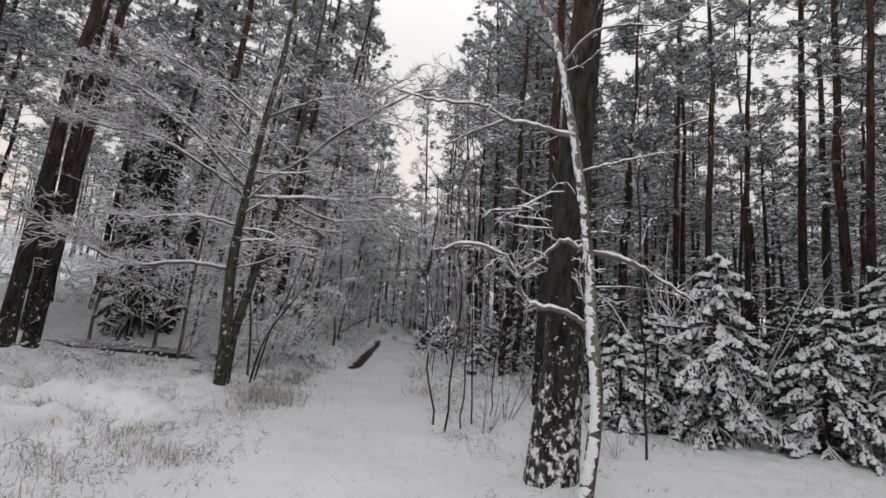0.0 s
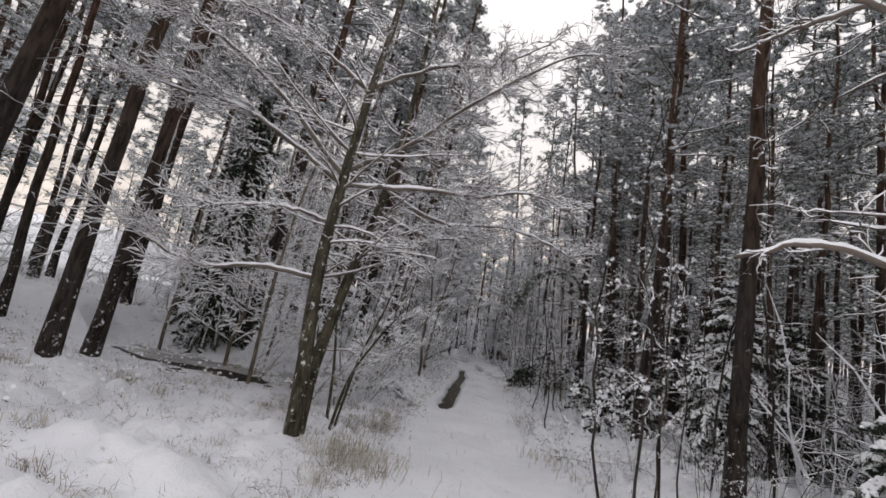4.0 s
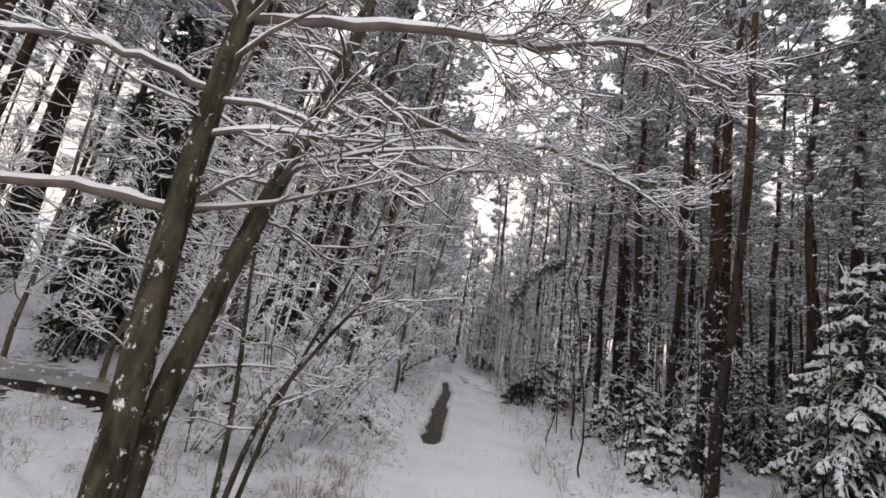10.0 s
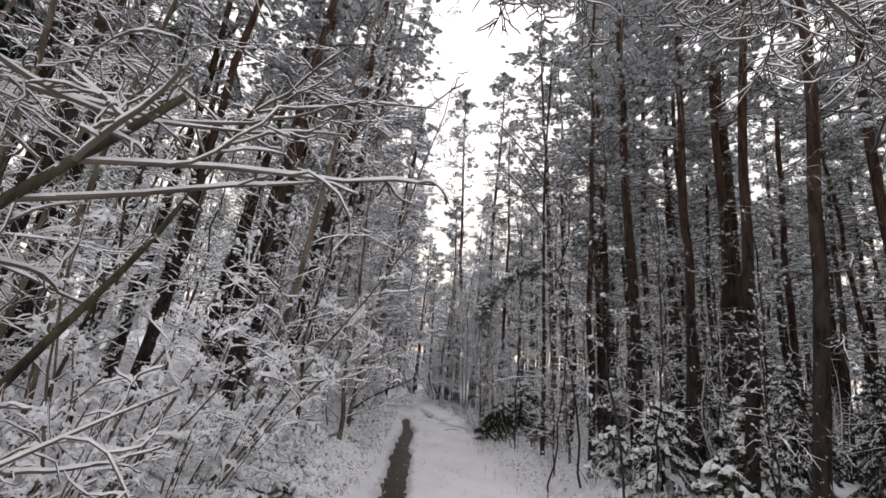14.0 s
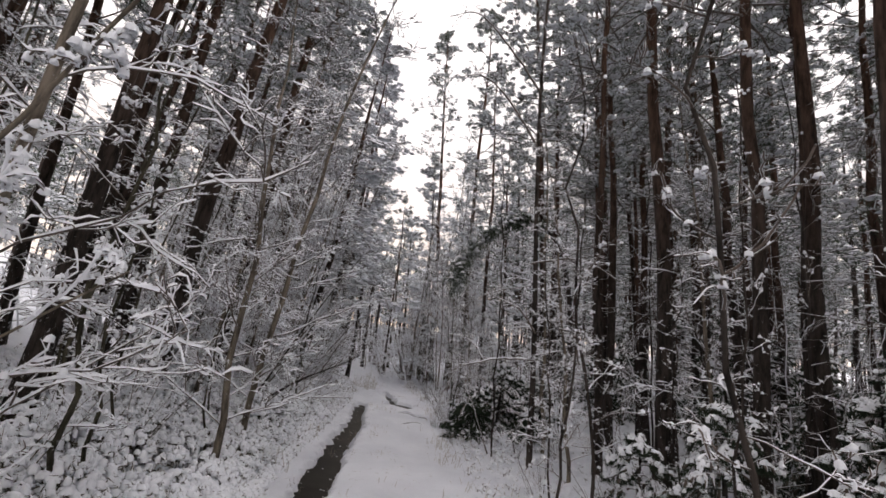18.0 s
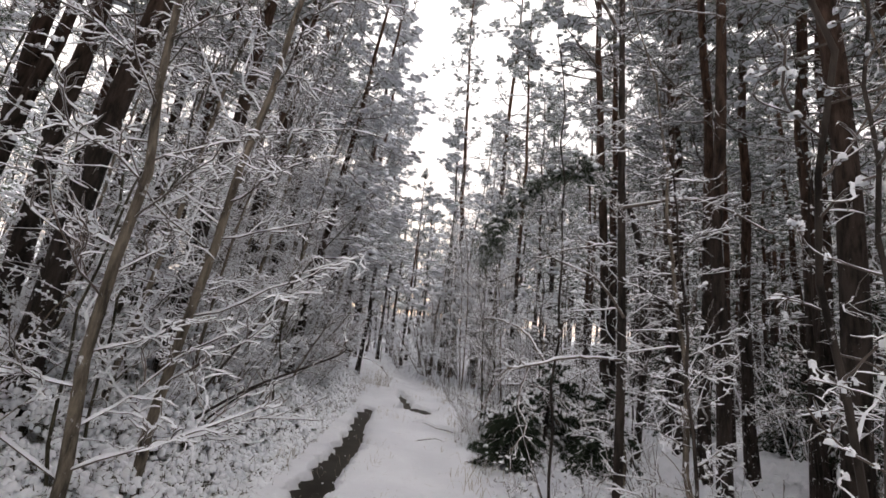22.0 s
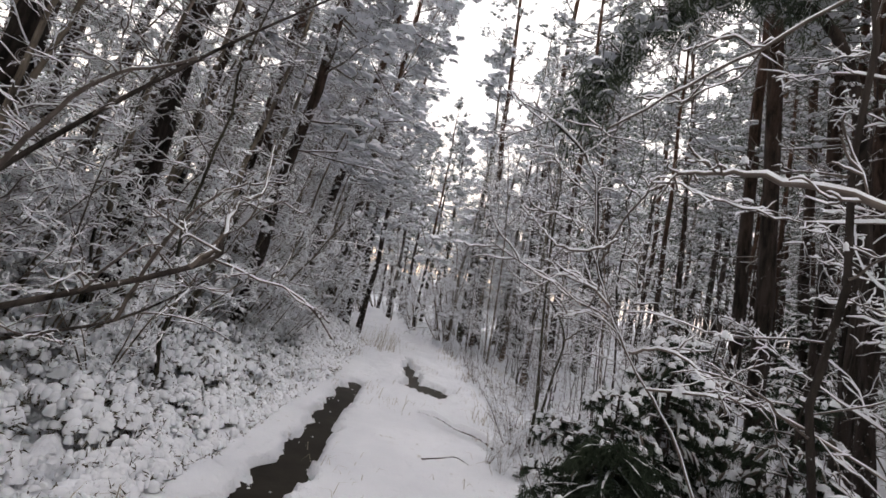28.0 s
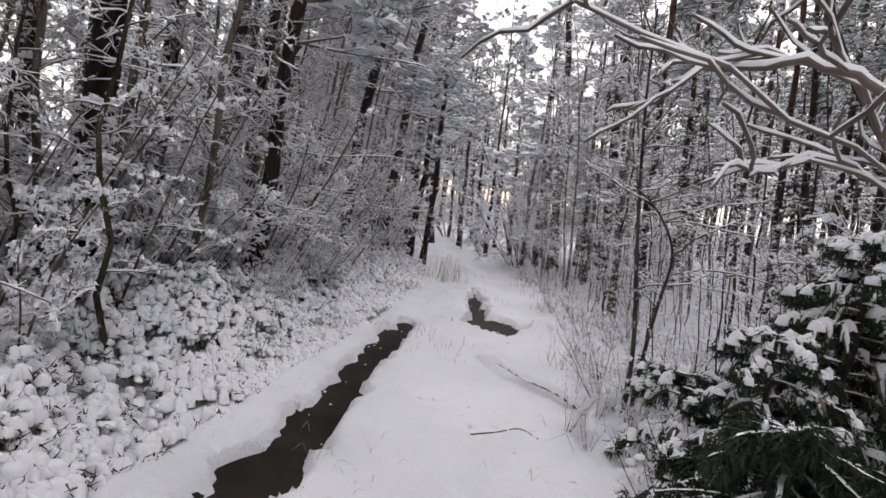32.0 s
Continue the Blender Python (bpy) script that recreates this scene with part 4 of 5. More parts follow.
explicit_tree(
    "birch_tree", "thin crooked young birch plastered with snow", 6, (1.24, 3.85, 0.35),
    [(0.064, 0.026, [(1.2, 3.8, 0.3), (1.27, 3.9, 0.56), (1.32, 3.95, 1.27), (1.24, 4.0, 2.02), (1.23, 4.2, 2.61), (1.05, 4.2, 3.55), (0.82, 4.2, 4.5), (0.65, 4.2, 4.96), (0.3, 4.2, 5.8)])],
    [(0.028, 0.010, [(1.27, 3.98, 1.85), (1.04, 4.05, 2.02), (0.69, 4.05, 2.07), (0.58, 4.0, 2.27), (0.43, 4.0, 2.46), (0.12, 4.0, 2.55), (-0.19, 4.0, 2.44)]),
     (0.025, 0.008, [(1.23, 4.2, 2.6), (1.61, 4.2, 2.55), (1.89, 4.1, 2.38), (2.2, 4.1, 2.2)]),
     (0.024, 0.007, [(1.22, 4.2, 2.6), (1.0, 4.2, 2.68), (0.8, 4.15, 2.5), (0.62, 4.05, 2.35)]),
     (0.024, 0.007, [(1.0, 4.2, 3.7), (0.62, 4.2, 3.78), (0.36, 4.2, 3.8), (0.13, 4.2, 3.92), (-0.31, 4.2, 3.94), (-0.7, 4.2, 4.0)]),
     (0.014, 0.005, [(0.36, 4.2, 3.8), (0.05, 4.2, 3.65), (-0.2, 4.2, 3.5)]),
     (0.016, 0.005, [(0.85, 4.2, 4.4), (1.1, 4.2, 4.75), (1.43, 4.2, 4.88), (1.8, 4.2, 4.9)]),
     (0.014, 0.005, [(1.1, 4.2, 3.35), (1.5, 4.2, 3.5), (1.9, 4.1, 3.6)]),
     (0.014, 0.004, [(1.26, 4.0, 1.95), (1.15, 4.0, 2.2), (1.1, 4.0, 2.4)])],
    BARK_BIRCH, "", 6, 0.5, (-0.6, -0.5, 0.1), 0.8)

# slender tree on the other side whose broken bough hangs over the track
explicit_tree(
    "alder_tree", "slender leafless tree with a bent snow-heavy bough", 7, (-0.3, 18.1, 0.1),
    [(0.048, 0.018, [(-0.1, 18.1, 0.05), (-0.2, 18.1, 2), (-0.37, 18.1, 4.2), (-0.5, 18.1, 6.5), (-0.55, 18.0, 9.5)])],
    [(0.014, 0.010, [(-0.2, 18.05, 1.72), (-0.75, 17.6, 1.68), (-1.1, 17.3, 1.58), (-1.33, 17.24, 1.52)]),
     (0.010, 0.006, [(-1.15, 17.28, 1.57), (-1.22, 17.18, 1.3), (-1.15, 17.1, 1.12), (-1.25, 17.05, 0.95)]),
     (0.010, 0.006, [(-1.3, 17.24, 1.53), (-1.42, 17.25, 1.35), (-1.5, 17.22, 1.15), (-1.62, 17.2, 1.0)]),
     (0.02, 0.005, [(-0.5, 18.1, 6.2), (-1.1, 18.0, 6.9), (-1.7, 17.9, 7.4), (-2.2, 17.9, 7.3)]),
     (0.02, 0.005, [(-0.45, 18.1, 5.2), (-1.0, 18.0, 5.9), (-1.5, 18.0, 6.3), (-2.0, 18.0, 6.2)]),
     (0.02, 0.006, [(-0.36, 18.1, 3.2), (0.3, 17.8, 3.3), (0.9, 17.6, 3.0)]),
     (0.009, 0.004, [(-0.34, 18.05, 2.84), (-0.59, 18.10, 2.78), (-0.92, 18.20, 2.68), (-1.29, 18.40, 2.43), (-1.67, 18.60, 2.16)]),
     (0.015, 0.005, [(-0.20, 18.05, 2.12), (-0.48, 18.10, 2.46), (-0.94, 18.15, 2.65), (-0.99, 18.20, 2.83)]),
     (0.013, 0.004, [(-0.95, 17.75, 1.60), (-1.12, 18.00, 1.84), (-1.35, 18.20, 1.94), (-1.50, 18.30, 1.94)])],
    BARK_DARK, "", 16, 0.75, None, 0.62)

# leaning stem and boughs near the end of the walk
explicit_tree(
    "alder_tree", "thin leaning stem with snow-lined side boughs", 8, (-0.45, 19.0, 0.1),
    [(0.008, 0.004, [(-0.62, 18.9, 0.1), (-1.02, 19.10, 1.01), (-1.30, 19.15, 1.39), (-1.47, 19.25, 1.76), (-1.58, 19.30, 2.24), (-1.93, 19.30, 2.52)])],
    [(0.007, 0.004, [(-0.64, 18.9, 0.12), (-1.03, 19.09, 1.02), (-1.31, 19.14, 1.40), (-1.48, 19.24, 1.77), (-1.59, 19.29, 2.25), (-1.94, 19.29, 2.53)]),
     (0.005, 0.003, [(-1.47, 19.25, 1.76), (-1.41, 19.10, 2.01), (-1.32, 18.95, 2.12), (-1.15, 18.80, 2.04), (-0.92, 18.70, 1.99)]),
     (0.007, 0.003, [(-1.42, 19.20, 1.89), (-1.53, 19.15, 1.81), (-1.66, 19.25, 1.81), (-1.76, 19.40, 1.91), (-1.89, 19.50, 2.03)]),
     (0.007, 0.003, [(-1.43, 19.05, 1.56), (-1.53, 19.10, 1.64), (-1.64, 19.25, 1.68), (-1.70, 19.30, 1.75)]),
     (0.008, 0.004, [(-1.30, 19.15, 1.39), (-1.16, 19.00, 1.43), (-1.00, 18.75, 1.31)]),
     (0.007, 0.004, [(-1.2, 19.12, 1.25), (-0.8, 18.95, 1.3), (-0.3, 18.8, 1.1)])],
    BARK_DARK, "", 0, 0.4, None, 0.7)

explicit_tree(
    "alder_tree", "young leafless tree with curved snowy boughs at the track's edge", 10, (-3.55, 18.2, 0.15),
    [(0.016, 0.007, [(-4.4, 17.9, 0.35), (-3.75, 18.1, 0.9), (-3.0, 18.5, 1.34), (-2.97, 18.6, 1.47)]), (0.016, 0.006, [(-4.4, 18.0, 0.35), (-4.0, 18.6, 1.5), (-3.7, 19.2, 2.4), (-3.4, 19.8, 3.2)]), (0.012, 0.004, [(-4.3, 18.1, 0.35), (-3.95, 18.6, 0.8), (-3.6, 19.0, 1.0), (-3.4, 19.3, 1.25)])],
    [(0.014, 0.005, [(-3.00, 18.50, 1.34), (-2.97, 18.60, 1.47), (-3.04, 18.75, 1.61), (-3.02, 18.90, 1.73), (-3.14, 19.10, 2.01)]),
     (0.010, 0.004, [(-3.6, 19.0, 1.0), (-3.4, 18.9, 1.4), (-3.25, 19.0, 1.7), (-3.1, 19.3, 1.85)]),
     (0.012, 0.004, [(-4.0, 18.6, 1.5), (-3.6, 18.5, 1.9), (-3.2, 18.5, 2.1)])],
    BARK_DARK, "", 5, 0.36, None, 0.38)
explicit_tree(
    "hazel_shrub", "spreading leafless shrub with long snow-lined boughs", 12, (-3.35, 8.1, 0.2),
    [(0.022, 0.008, [(-3.3, 8.0, 0.15), (-3.15, 8.0, 1.0), (-2.88, 8.1, 1.6), (-2.6, 8.3, 2.1)]),
     (0.024, 0.008, [(-3.35, 8.1, 0.15), (-3.5, 8.3, 1.1), (-3.75, 8.5, 2.2), (-3.9, 8.8, 3.2)]),
     (0.020, 0.008, [(-3.3, 8.15, 0.15), (-3.3, 8.7, 1.2), (-3.2, 9.2, 2.0), (-3.1, 9.6, 2.9)])],
    [(0.016, 0.005, [(-4.05, 8.30, 2.61), (-3.64, 8.50, 2.43), (-3.41, 8.70, 2.31), (-3.02, 9.20, 2.49), (-2.58, 9.50, 2.82)]),
     (0.012, 0.004, [(-3.85, 8.20, 1.24), (-3.47, 8.65, 1.30), (-3.18, 8.90, 1.18), (-2.97, 9.20, 1.24)]),
     (0.011, 0.004, [(-3.33, 7.74, 2.30), (-3.31, 8.20, 2.32), (-3.05, 8.60, 2.20), (-2.50, 9.10, 2.44)])],
    BARK_ALDER, "", 9, 0.55, None, 0.7)

explicit_tree(
    "sapling", "two-stemmed leafless sapling beside the track", 14, (-1.23, 21.9, 0.12),
    [(0.019, 0.006, [(-1.25, 21.9, 0.05), (-1.25, 21.90, 0.63), (-1.35, 21.90, 1.47), (-1.43, 21.90, 2.33), (-1.45, 21.90, 2.94)]),
     (0.015, 0.005, [(-1.2, 21.92, 0.05), (-1.19, 21.85, 0.54), (-1.16, 21.80, 0.95), (-1.12, 21.80, 1.30), (-1.24, 21.80, 1.56), (-1.42, 21.85, 1.74)])],
    [(0.010, 0.004, [(-1.12, 21.80, 1.30), (-1.01, 21.70, 1.44), (-0.89, 21.60, 1.53)])],
    BARK_ALDER, "", 14, 0.42, None, 0.6)

# the bent-over pine top on the far side of the track
explicit_tree(
    "bent_pine", "young pine bent over in an arch by snow", 9, (1.2, 21.4, 0.2),
    [(0.06, 0.012, [(1.2, 21.4, 0.1), (1.15, 21.35, 2.6), (0.7, 21.2, 4.3), (-0.13, 21.0, 4.75), (-0.62, 20.95, 4.5), (-1.0, 20.9, 4.15), (-1.41, 20.9, 3.55), (-1.5, 20.85, 3.0)])],
    [(0.012, 0.005, [(-0.4, 21.0, 4.55), (-0.8, 20.8, 4.1), (-1.0, 20.7, 3.6)])],
    BARK_DARK, "", 10, 0.5)
rng_b = np.random.default_rng(77)
bent = smooth_line([(0.3, 21.1, 4.6), (-0.13, 21.0, 4.75), (-0.62, 20.95, 4.5), (-1.0, 20.9, 4.15), (-1.41, 20.9, 3.55), (-1.5, 20.85, 3.0)], 12)
bent_c = (np.repeat(bent, 6, 0) + rng_b.normal(0, 0.085, (len(bent) * 6, 3))) - (1.2, 21.4, 0.2)
bent_n, bent_s = Geo(), Geo()
needle_cloud(bent_n, bent_c, np.tile(-Z, (len(bent_c), 1)), rng_b, 14, 0.16, 0.007)
snow_caps(bent_s, bent_c[::2] + (0, 0, 0.05), rng_b, 0.07, 0.05)
bent_top = bpy.data.objects["bent_pine"]
part("foliage", bent_n, PINE_NEEDLE, bent_top, "dark hanging needle tufts", False)
part("snow_pad", bent_s, SNOW, bent_top, kind="stuff")

# spruces: x, y, height, half width
SPRUCES = [(4.0, 7.15, 2.85, 1.15), (5.1, 6.5, 2.1, 0.95), (6.1, 6.7, 2.95, 1.2), (2.7, 7.4, 1.5, 0.8), (3.4, 7.9, 1.9, 0.8),
           (2.75, 11.7, 3.6, 1.35), (0.8, 12.85, 1.0, 0.55), (1.3, 15.6, 1.5, 0.8), (0.75, 16.3, 1.0, 0.6), (2.1, 14.8, 1.7, 0.8),
           (-0.98, 21.4, 0.7, 0.5), (-0.67, 21.15, 1.05, 0.62), (-0.2, 21.5, 1.6, 0.75), (0.55, 20.9, 1.3, 0.7)]
for k, (x, y, h, w) in enumerate(SPRUCES):
    spruce("spruce_tree", "young spruce with drooping boughs heavy with snow", 400 + k, h, w, pose(x, y, gz(x, y) - 0.03, 0, 0, 57 * k), 1.5 if k < 5 else 1.0 if k < 10 else 0.6)
for k, (x, y, h, w) in enumerate(((-0.90, 20.45, 0.8, 0.72), (0.1, 22.1, 1.25, 0.95), (0.3, 20.5, 0.6, 0.6))):
    spruce("spruce_tree", "low dark spruce bush with little snow under taller spruces", 440 + k, h, w, pose(x, y, gz(x, y) - 0.03, 0, 0, 80 * k), 0.3 if k == 1 else 0.03, 64)
spruce("spruce_tree", "dark full-grown spruce with little snow on it", 450, 6.2, 1.2, pose(-8.3, 12.3, gz(-8.3, 12.3), 0, 0, 0), 0.05, 170)

rng_s = np.random.default_rng(461)
under = spruce("spruce_tree", "shaded young spruce under the pines, lightly snowed", 460, 3.0, 1.15, None, 0.32, 60, "spruces under the pines")
put_copies(under, [(float(rng_s.uniform(2.6, 9)), 9.0 + 1.35 * k + float(rng_s.uniform(-0.5, 0.5)), float(rng_s.uniform(0, 360)), float(rng_s.uniform(0.55, 1.15))) for k in range(16)] + [(float(rng_s.uniform(3.4, 13)), 9.0 + 1.1 * k, float(rng_s.uniform(0, 360)), float(rng_s.uniform(0.5, 1.2))) for k in range(22)])

# birches standing where the track bends
for k, (x, y, h) in enumerate(((-2.1, 32.2, 12.4), (-2.9, 32.6, 9.6), (-0.9, 26.6, 7.4), (-1.2, 30.2, 9.0))):
    leafless("birch_tree", "tall feathery leafless birch white with rime and snow", 560 + k, h, 0.06, pose(x, y, gz(x, y), 1, 1, 90 * k), 1, 46, 0.15, 0.22, 0.05, 2, 9, BARK_BIRCH, "birch tree", "birches by the bend", 0.25, 1.5)

# young leafless trees and shrubs
TALL = [leafless("young_alder", "young leafless tree covered in snow, beside the track", 500 + k, 7.5 + k, 0.043, None, 1, 40, 0.19, 0.06, 0.22, 2, 9, BARK_YOUNG, "tree", "young trees along the track", 0.25, 1.45) for k in range(3)]
SAPLING = [leafless("sapling", "thin leafless sapling with snowy twigs", 520 + k, 3.4 + 0.6 * k, 0.018, None, 1, 22, 0.17, 0.15, 0.1, 2, 4, BARK_ALDER, "sapling", "saplings along the track", 0.25, 0.75) for k in range(3)]
# less snow lies here; the bark colour also holds the pines' shade
DIM_SAPLING = [leafless("sapling", "thin sapling with shade-dark bark and a dusting of snow under the pines", 530 + k, 3.6 + 0.7 * k, 0.016, None, 1, 20, 0.15, 0.2, 0.1, 2, 4, BARK_DARK, "sapling", "saplings under the pines", 0.25, 0.4) for k in range(3)]
DIM_SHRUB = [leafless("shrub", "leafless brush with shade-dark bark, lightly dusted with snow under the pines", 550 + k, 1.7 + 0.3 * k, 0.012, None, 7, 36, 0.28, 0.12, 0.35, 2, 5, BARK_DARK, "shrub", "brush under the pines", 0.32, 0.38) for k in range(3)]
SHRUB = [leafless("shrub", "leafless shrub of many stems loaded with snow", 540 + k, 2.0 + 0.35 * k, 0.015, None, 7, 42, 0.30, 0.12, 0.35, 2, 6, BARK_YOUNG, "shrub", "shrubs along the track", 0.32, 1.5) for k in range(4)]


def strew(count, x_of, y0, y1, protos, places, size=(0.8, 1.2), gap=0.45):
    done = []
    for _ in range(count * 6):
        y = rnd.uniform(y0, y1)
        x = float(path_x(y)) + x_of()
        if all((x - a) ** 2 + (y - b) ** 2 > gap * gap for a, b in done):
            done.append((x, y))
            turn = rnd.gauss(0, 45) + (0 if x < float(path_x(y)) else 180)
            places[rnd.randrange(len(protos))].append((x, y, turn, rnd.uniform(*size)))
        if len(done) == count:
            break


tall_p = [[(-3.9, 16.2, 190, 1.0)], [(-3.95, 17.0, 20, 1.0)], [(-4.3, 13.2, 60, 1.0)]]
sap_p = [[] for _ in SAPLING]
dim_sap_p = [[(-0.1, 6.7, 0, 1.0), (0.3, 6.6, 80, 0.8)], [(0.06, 6.35, 40, 1.0), (0.75, 7.5, 10, 0.7)], [(2.35, 5.4, 0, 1.0), (0.45, 6.9, 150, 0.9)]]
dim_shrub_p = [[(0.6, 6.3, 0, 0.4), (0.2, 8.3, 70, 0.4), (2.5, 6.3, 30, 0.6)], [(1.0, 7.3, 20, 0.5), (2.1, 6.7, 90, 0.5)], [(1.7, 7.6, 10, 0.5), (2.0, 5.3, 120, 0.4)]]
shrub_p = [[(-4.3, 9.3, 0, 0.7), (-1.4, 21.95, 40, 0.26), (-1.5, 21.35, 100, 0.22), (-1.15, 22.4, 10, 0.3)], [(-3.95, 10.2, 100, 1.0), (-1.2, 21.65, 70, 0.28), (-0.95, 22.1, 20, 0.34), (-1.62, 21.6, 0, 0.18)], [(0.6, 23.2, 40, 1.0)], [(-4.1, 11.5, 10, 1.0)]]
strew(3, lambda: -rnd.uniform(2.4, 4.0), 9.5, 11.8, TALL, tall_p, (0.7, 0.9), 0.7)
strew(40, lambda: -rnd.uniform(2.2, 4.8), 18.2, 33, TALL, tall_p, (0.6, 1.05), 0.6)
strew(6, lambda: -rnd.uniform(4.6, 7.5), 11, 19, TALL, tall_p, (0.7, 1.0), 1.2)
strew(4, lambda: rnd.uniform(2.4, 4.5), 14, 27, TALL, tall_p, (0.6, 0.9), 1.2)
strew(6, lambda: rnd.uniform(1.9, 5), 26, 34, TALL, tall_p, (0.6, 0.8), 0.9)
strew(10, lambda: rnd.choice((-1, 1)) * rnd.uniform(1.3, 6), 33, 46, TALL, tall_p, (0.5, 0.7), 1.1)
strew(34, lambda: rnd.choice((-1, 1)) * rnd.uniform(1.2, 6), 31.5, 43, SHRUB, shrub_p, (0.8, 1.5), 0.8)
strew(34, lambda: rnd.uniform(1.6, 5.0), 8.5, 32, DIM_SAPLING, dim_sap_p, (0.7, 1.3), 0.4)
strew(26, lambda: -rnd.uniform(1.7, 4.5), 10, 32, SAPLING, sap_p, (0.7, 1.3), 0.4)
strew(12, lambda: -rnd.uniform(1.8, 4.0), 9.5, 17.5, SHRUB, shrub_p, (0.45, 0.75), 0.55)
strew(44, lambda: -rnd.uniform(1.8, 5.0), 18.2, 33, SHRUB, shrub_p, (0.7, 1.2), 0.55)
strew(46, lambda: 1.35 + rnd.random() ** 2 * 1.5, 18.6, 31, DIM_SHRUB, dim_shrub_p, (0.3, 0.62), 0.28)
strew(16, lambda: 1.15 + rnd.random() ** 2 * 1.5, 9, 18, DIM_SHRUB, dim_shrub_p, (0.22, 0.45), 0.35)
strew(34, lambda: rnd.uniform(1.55, 3.8), 21.8, 31, SAPLING, sap_p, (0.28, 0.5), 0.26)
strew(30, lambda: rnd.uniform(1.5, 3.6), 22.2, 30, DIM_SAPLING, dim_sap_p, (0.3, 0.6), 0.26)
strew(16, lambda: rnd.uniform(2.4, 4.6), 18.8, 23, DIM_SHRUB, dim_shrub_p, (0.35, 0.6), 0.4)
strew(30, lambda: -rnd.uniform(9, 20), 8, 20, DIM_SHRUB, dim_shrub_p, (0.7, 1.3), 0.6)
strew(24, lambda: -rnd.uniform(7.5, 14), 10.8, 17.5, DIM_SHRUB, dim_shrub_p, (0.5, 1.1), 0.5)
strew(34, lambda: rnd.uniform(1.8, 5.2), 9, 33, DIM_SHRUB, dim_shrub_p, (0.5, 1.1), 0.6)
strew(50, lambda: -rnd.uniform(1.9, 6.0), 17.5, 28, SHRUB, shrub_p, (0.3, 0.7), 0.4)
for protos, lists in ((TALL, tall_p), (SAPLING, sap_p), (SHRUB, shrub_p), (DIM_SAPLING, dim_sap_p), (DIM_SHRUB, dim_shrub_p)):
    for proto, places in zip(protos, lists):
        put_copies(proto, places)


# ---- forest floor ----
def blades(name, label, count, where, length, rng, width=0.004, bow=(0.45, 1.25)):
    """Dry grass standing out of the snow in loose tufts."""
    g = Geo()
    c = np.array([where() for _ in range(count)])
    n = len(c)
    a = rng.uniform(0, 6.28, n)
    lean = rng.uniform(*bow, n)
    ln = length * rng.uniform(0.4, 1.3, n)
    w = np.column_stack([np.cos(a), np.sin(a), 0 * a])
    s = np.column_stack([-np.sin(a), np.cos(a), 0 * a]) * width
    mid = c + w * (lean * ln * 0.3)[:, None] + Z * (ln * 0.55)[:, None]
    tip = c + w * (lean * ln * 0.95)[:, None] + Z * (ln * (1.0 - lean * 0.55))[:, None]
    v = np.stack([c - s, c + s, mid + s * 0.7, mid - s * 0.7, tip], 1)
    g.tris(v, [(0, 1, 2), (0, 2, 3), (3, 2, 4)])
    return tagged(new(name, g.mesh(name, GRASS, False)), label, "grass", "", "stuff")


rng_g = np.random.default_rng(21)


def tuft_field(x_of, y0, y1, per):
    state = {"n": 0, "c": (0, 0)}

    def one():
        if state["n"] <= 0:
            y = rng_g.uniform(y0, y1)
            state["c"], state["n"] = (float(path_x(y)) + x_of(), y), int(rng_g.integers(3, per))
        state["n"] -= 1
        x, y = state["c"][0] + rng_g.normal(0, 0.11), state["c"][1] + rng_g.normal(0, 0.11)
        return x, y, gz(x, y) - 0.03
    return one


blades("dry_grass", "dry grass blades poking through the snow", 5600, tuft_field(lambda: -1.1 - rng_g.exponential(2.6), 1.5, 13.5, 90), 0.19, rng_g, 0.003)
blades("dry_grass", "sparse dry stalks in the middle of the track", 420, tuft_field(lambda: rng_g.normal(0, 0.4), 5, 32, 9), 0.15, rng_g, 0.0025)
blades("dry_grass", "tall dry grass tuft in the middle of the track", 110, lambda: (-4.0 + rng_g.normal(0, 0.24), 27.8 + rng_g.normal(0, 0.24), 0.0), 0.7, rng_g, 0.003, (0.05, 0.7))
blades("dry_grass", "dry grass along the edges of the track", 2400, tuft_field(lambda: rng_g.choice((-1, 1)) * rng_g.uniform(1.0, 2.2), 8, 30, 12), 0.28, rng_g)
blades("dry_grass", "tussock of dry grass at the foot of the alder", 650, lambda: (-2.75 + rng_g.normal(0, 0.36), 7.0 + rng_g.normal(0, 0.24), 0.26 + 0.08 * rng_g.random()), 0.30, rng_g, 0.003)


def undergrowth(name, label, count, x_of, y0, y1, high):
    """Low berry shrubs bowed under pads of snow."""
    g, d = Geo(), Geo()
    y = rng_g.uniform(y0, y1, count)
    x = path_x(y) + np.array([x_of() for _ in range(count)])
    z = np.array([gz(a, b) for a, b in zip(x, y)])
    c = np.column_stack([x, y, z + rng_g.uniform(0.0, 1, count) ** 1.5 * high])
    snow_domes(g, c, rng_g, 0.026, 0.015)
    low = c[::2] - (0, 0, 0.03) + rng_g.normal(0, 0.04, (len(c[::2]), 3)) * (1, 1, 0.3)
    # dark leaves, whose colour also stands for the shade below the lumps
    needle_cloud(d, low, np.tile(Z, (len(low), 1)) * 0.2, rng_g, 5, 0.042, 0.005)
    ob = tagged(new(name, g.mesh(name, SNOW)), label, "undergrowth", "", "stuff")
    part("dark_leaves", d, LEAF, ob, "dark stalks and painted-in shade between the snow lumps", False)


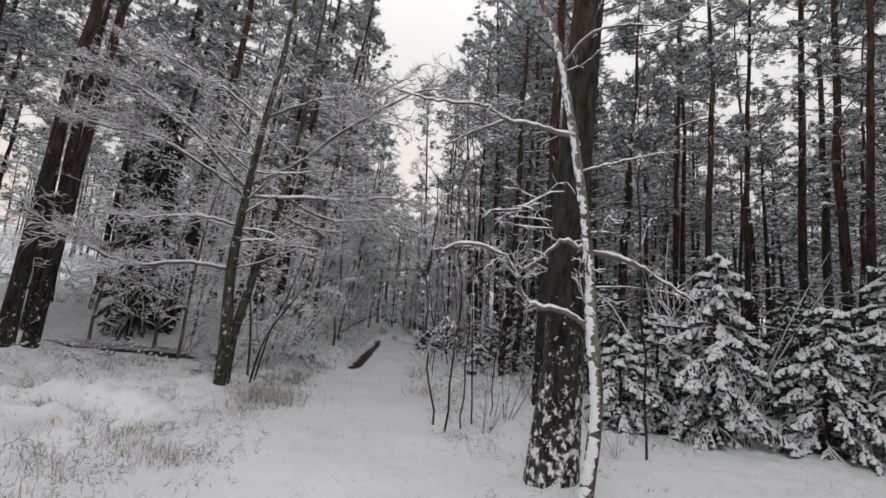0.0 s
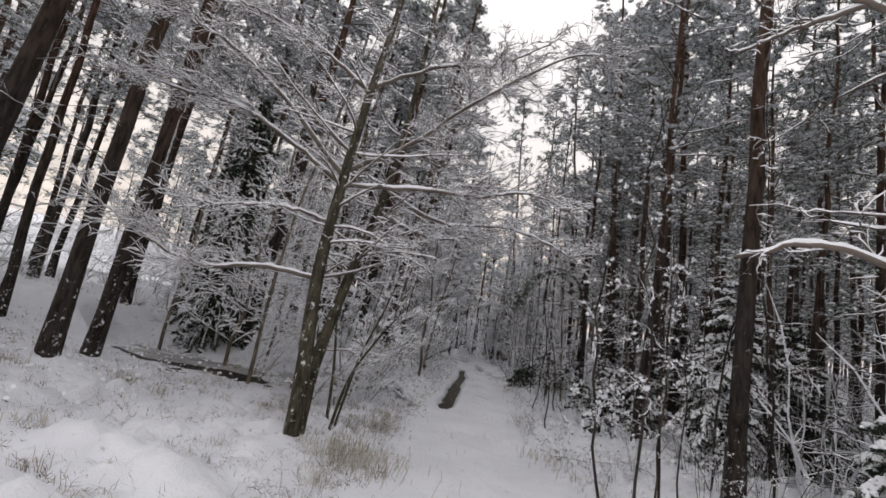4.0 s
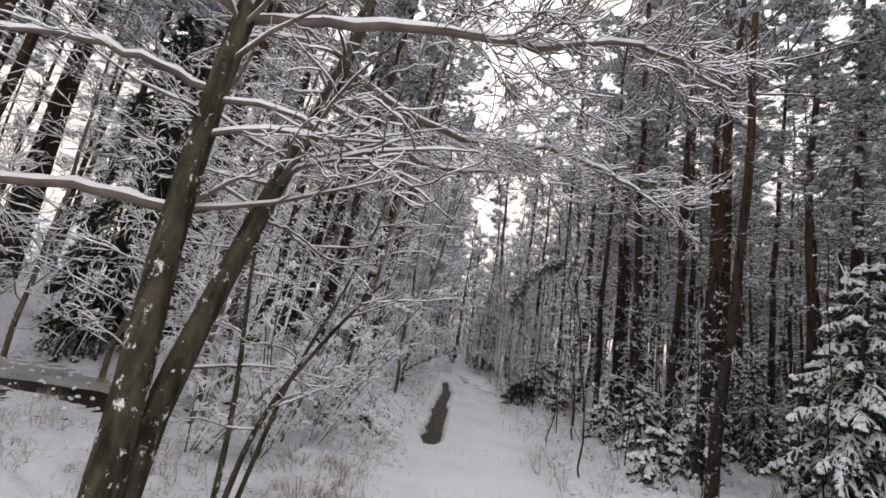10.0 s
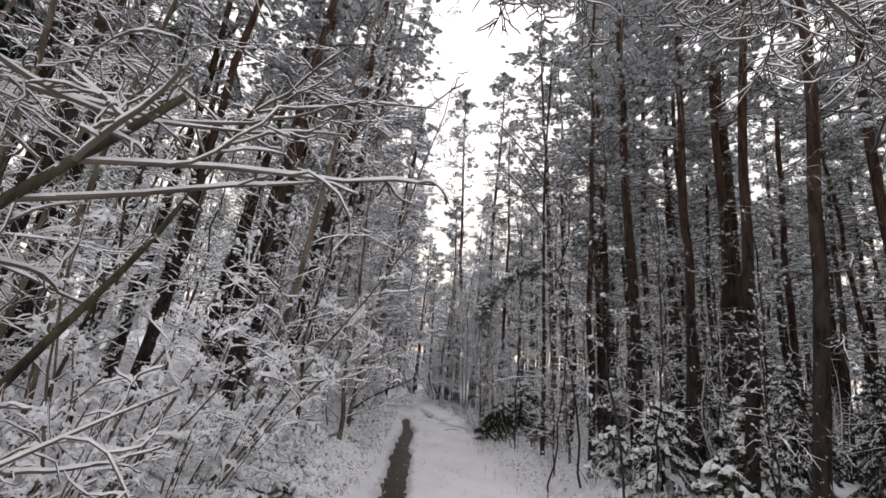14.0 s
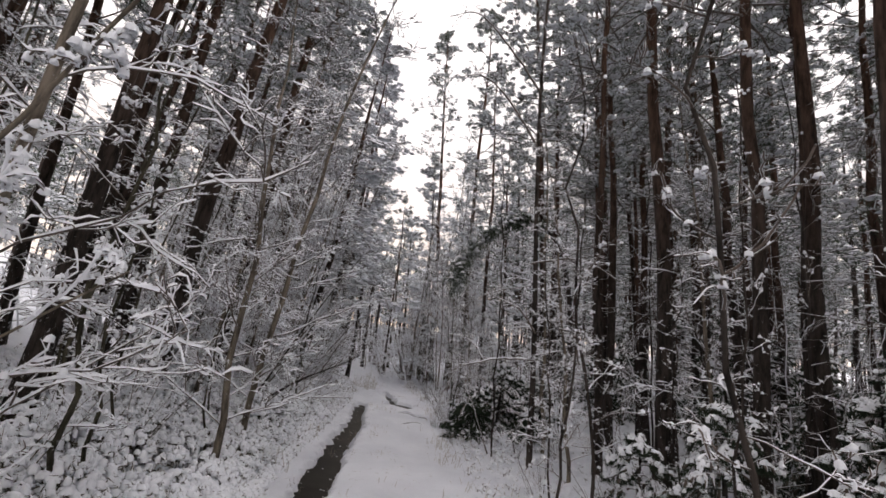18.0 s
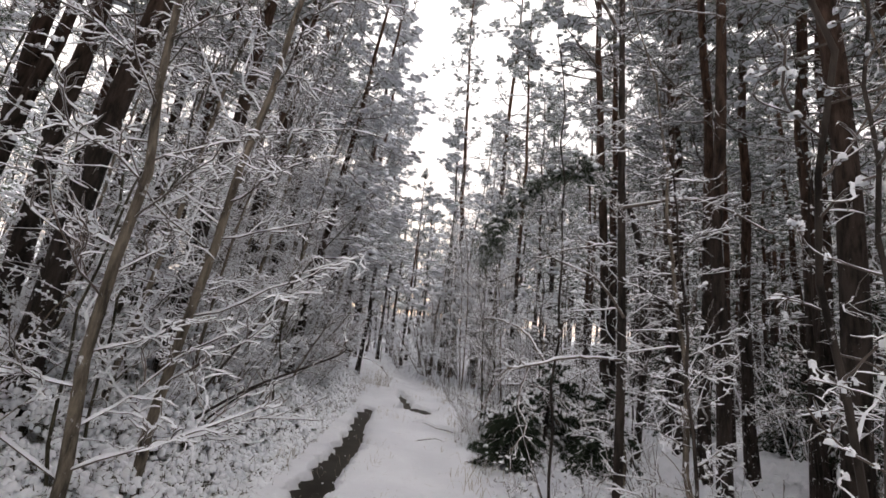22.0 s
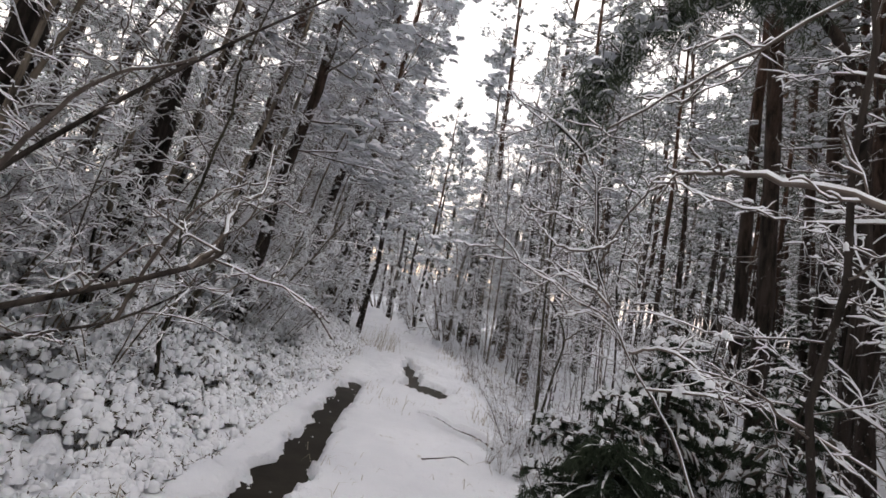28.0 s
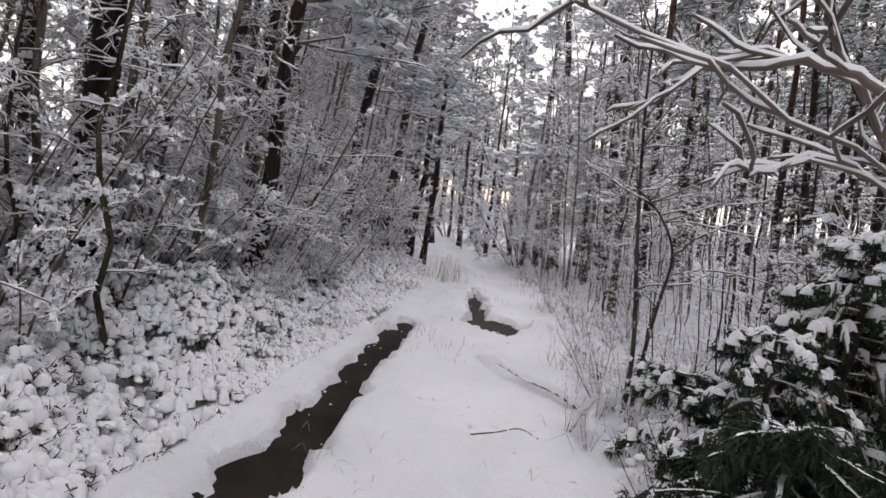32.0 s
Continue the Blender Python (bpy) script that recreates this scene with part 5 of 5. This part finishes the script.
undergrowth("snowy_undergrowth", "low undergrowth buried under lumps of snow", 8000, lambda: -1.15 - rng_g.exponential(1.1), 12.5, 30, 0.16)
undergrowth("snowy_undergrowth", "low undergrowth with snow pads beside the track", 2200, lambda: 1.35 + rng_g.exponential(1.0), 9, 30, 0.25)
def pillows(name, label, count, x_of, y0, y1, high, size, leaves=6):
    """A knee-high thicket of berry shrubs, each shoot capped by a pillow of snow, gaps between darkened by leaves."""
    g, d = Geo(), Geo()
    y = rng_g.uniform(y0, y1, count)
    x = path_x(y) + np.array([x_of() for _ in range(count)])
    swell = np.array([0.5 + noise.noise((a * 1.6, b * 1.6, 51)) + 0.6 * noise.noise((a * 5, b * 5, 53)) for a, b in zip(x, y)])
    keep = swell > rng_g.uniform(0.1, 0.6, count)
    x, y, swell = x[keep], y[keep], np.clip(swell[keep], 0.05, 1.3)
    ragged = np.array([noise.noise((0.0, b * 0.9, 57)) + 0.5 * noise.noise((0.0, b * 3.1, 59)) for b in y])
    edge = np.clip((np.abs(x - path_x(y)) - 1.0 - 0.25 * ragged) / 0.7, 0.0, 1)
    z = np.array([gz(a, b) for a, b in zip(x, y)]) + edge * (0.06 + swell * high * rng_g.uniform(0.75, 1.1, len(x)))
    c = np.column_stack([x, y, z])
    snow_domes(g, c, rng_g, size, 0.012 + size * 0.45)
    # leaves in the gaps; their dark colour doubles as the shade there
    low = np.repeat(c, 2, 0) - (0, 0, size * 0.8) + rng_g.normal(0, size * 0.8, (2 * len(c), 3)) * (1, 1, 0.5)
    needle_cloud(d, low, np.tile(Z, (len(low), 1)) * 0.3, rng_g, leaves, size * 1.3, 0.0045, 0.3)
    ob = tagged(new(name, g.mesh(name, SNOW)), label, "undergrowth", "", "stuff")
    part("dark_leaves", d, LEAF, ob, "dark stalks and painted-in shade between the snow lumps", False)


pillows("snowy_undergrowth", "knee-high berry shrubs under pillows of snow along the track", 19000, lambda: -1.0 - abs(rng_g.normal(0, 1.6)), 12.5, 28, 0.36, 0.034, 4)
pillows("snowy_undergrowth", "broad soft mounds of snow over low shrubs along the track", 12000, lambda: -1.0 - abs(rng_g.normal(0, 1.7)), 12.5, 28, 0.31, 0.050, 4)
undergrowth("snowy_undergrowth", "scattered low plants under snow on the open floor", 1500, lambda: -rng_g.uniform(4, 14), 5, 16, 0.15)


def litter(name, label, count, x_of, y0, y1):
    """Bits of bilberry stalk and bent stems half under the snow."""
    g = Geo()
    y = rng_g.uniform(y0, y1, count)
    x = path_x(y) + np.array([x_of() for _ in range(count)])
    hub = np.repeat(np.column_stack([x, y, [gz(a, b) + 0.04 for a, b in zip(x, y)]]), 5, 0)
    hub += rng_g.normal(0, 0.11, hub.shape) * (1, 1, 0.12)
    needle_cloud(g, hub, np.tile(Z, (len(hub), 1)) * 0.5, rng_g, 4, 0.075, 0.0022)
    tagged(new(name, g.mesh(name, TWIG, False)), label, "undergrowth", "", "stuff")


litter("dead_stalks", "dark dead stalks poking out of the snow", 900, lambda: -0.9 - rng_g.exponential(2.8), 1.5, 12)
litter("dead_stalks", "dark dead stalks along the foot of the trees", 160, lambda: 1.4 + rng_g.exponential(1.5), 2.5, 12)

# fallen wood
def log(name, label, pts, r0, r1, seed, cover=1.4):
    rng = np.random.default_rng(seed)
    top = thing(name, label, "log", "", pose(*pts[0]))
    p = smooth_line(np.array(pts) - np.array(pts[0]), 4)
    tg, sn, dk = Geo(), Geo(), Geo()
    r = np.linspace(r0, r1, len(p))
    tube(tg, p, r, 10, 0.02, rng)
    bough(dk, sn, p + Z * r[:, None] * 0.2, r, rng, 3, cover)
    lie = smooth_line(p, 4)
    lie = lie[rng.random(len(lie)) < 0.3 * cover]
    snow_domes(sn, lie + (0, 0, r0 * 0.6), rng, r0 * 1.3, r0 * 0.9)
    part("wood", tg, BARK_DARK, top)
    part("snow_cover", sn, SNOW, top, kind="stuff")


log("fallen_stick", "thin broken branch with snow lying beside the track", [(-1.5, 21.95, 0.07), (-1.72, 22.16, 0.11), (-1.98, 22.43, 0.08), (-2.2, 22.62, 0.10), (-2.45, 22.9, 0.05)], 0.016, 0.008, 32, 2.6)
log("fallen_stick", "short dark twig lying on the snow of the track", [(-2.2, 21.15, 0.08), (-2.05, 21.2, 0.11), (-1.92, 21.3, 0.12), (-1.8, 21.28, 0.09)], 0.008, 0.004, 34, 0.5)
log("fallen_stick", "dark stick on the snow in the open", [(0.15, 3.6, 0.40), (0.5, 3.5, 0.42), (0.9, 3.6, 0.41)], 0.022, 0.014, 33, 0.7)
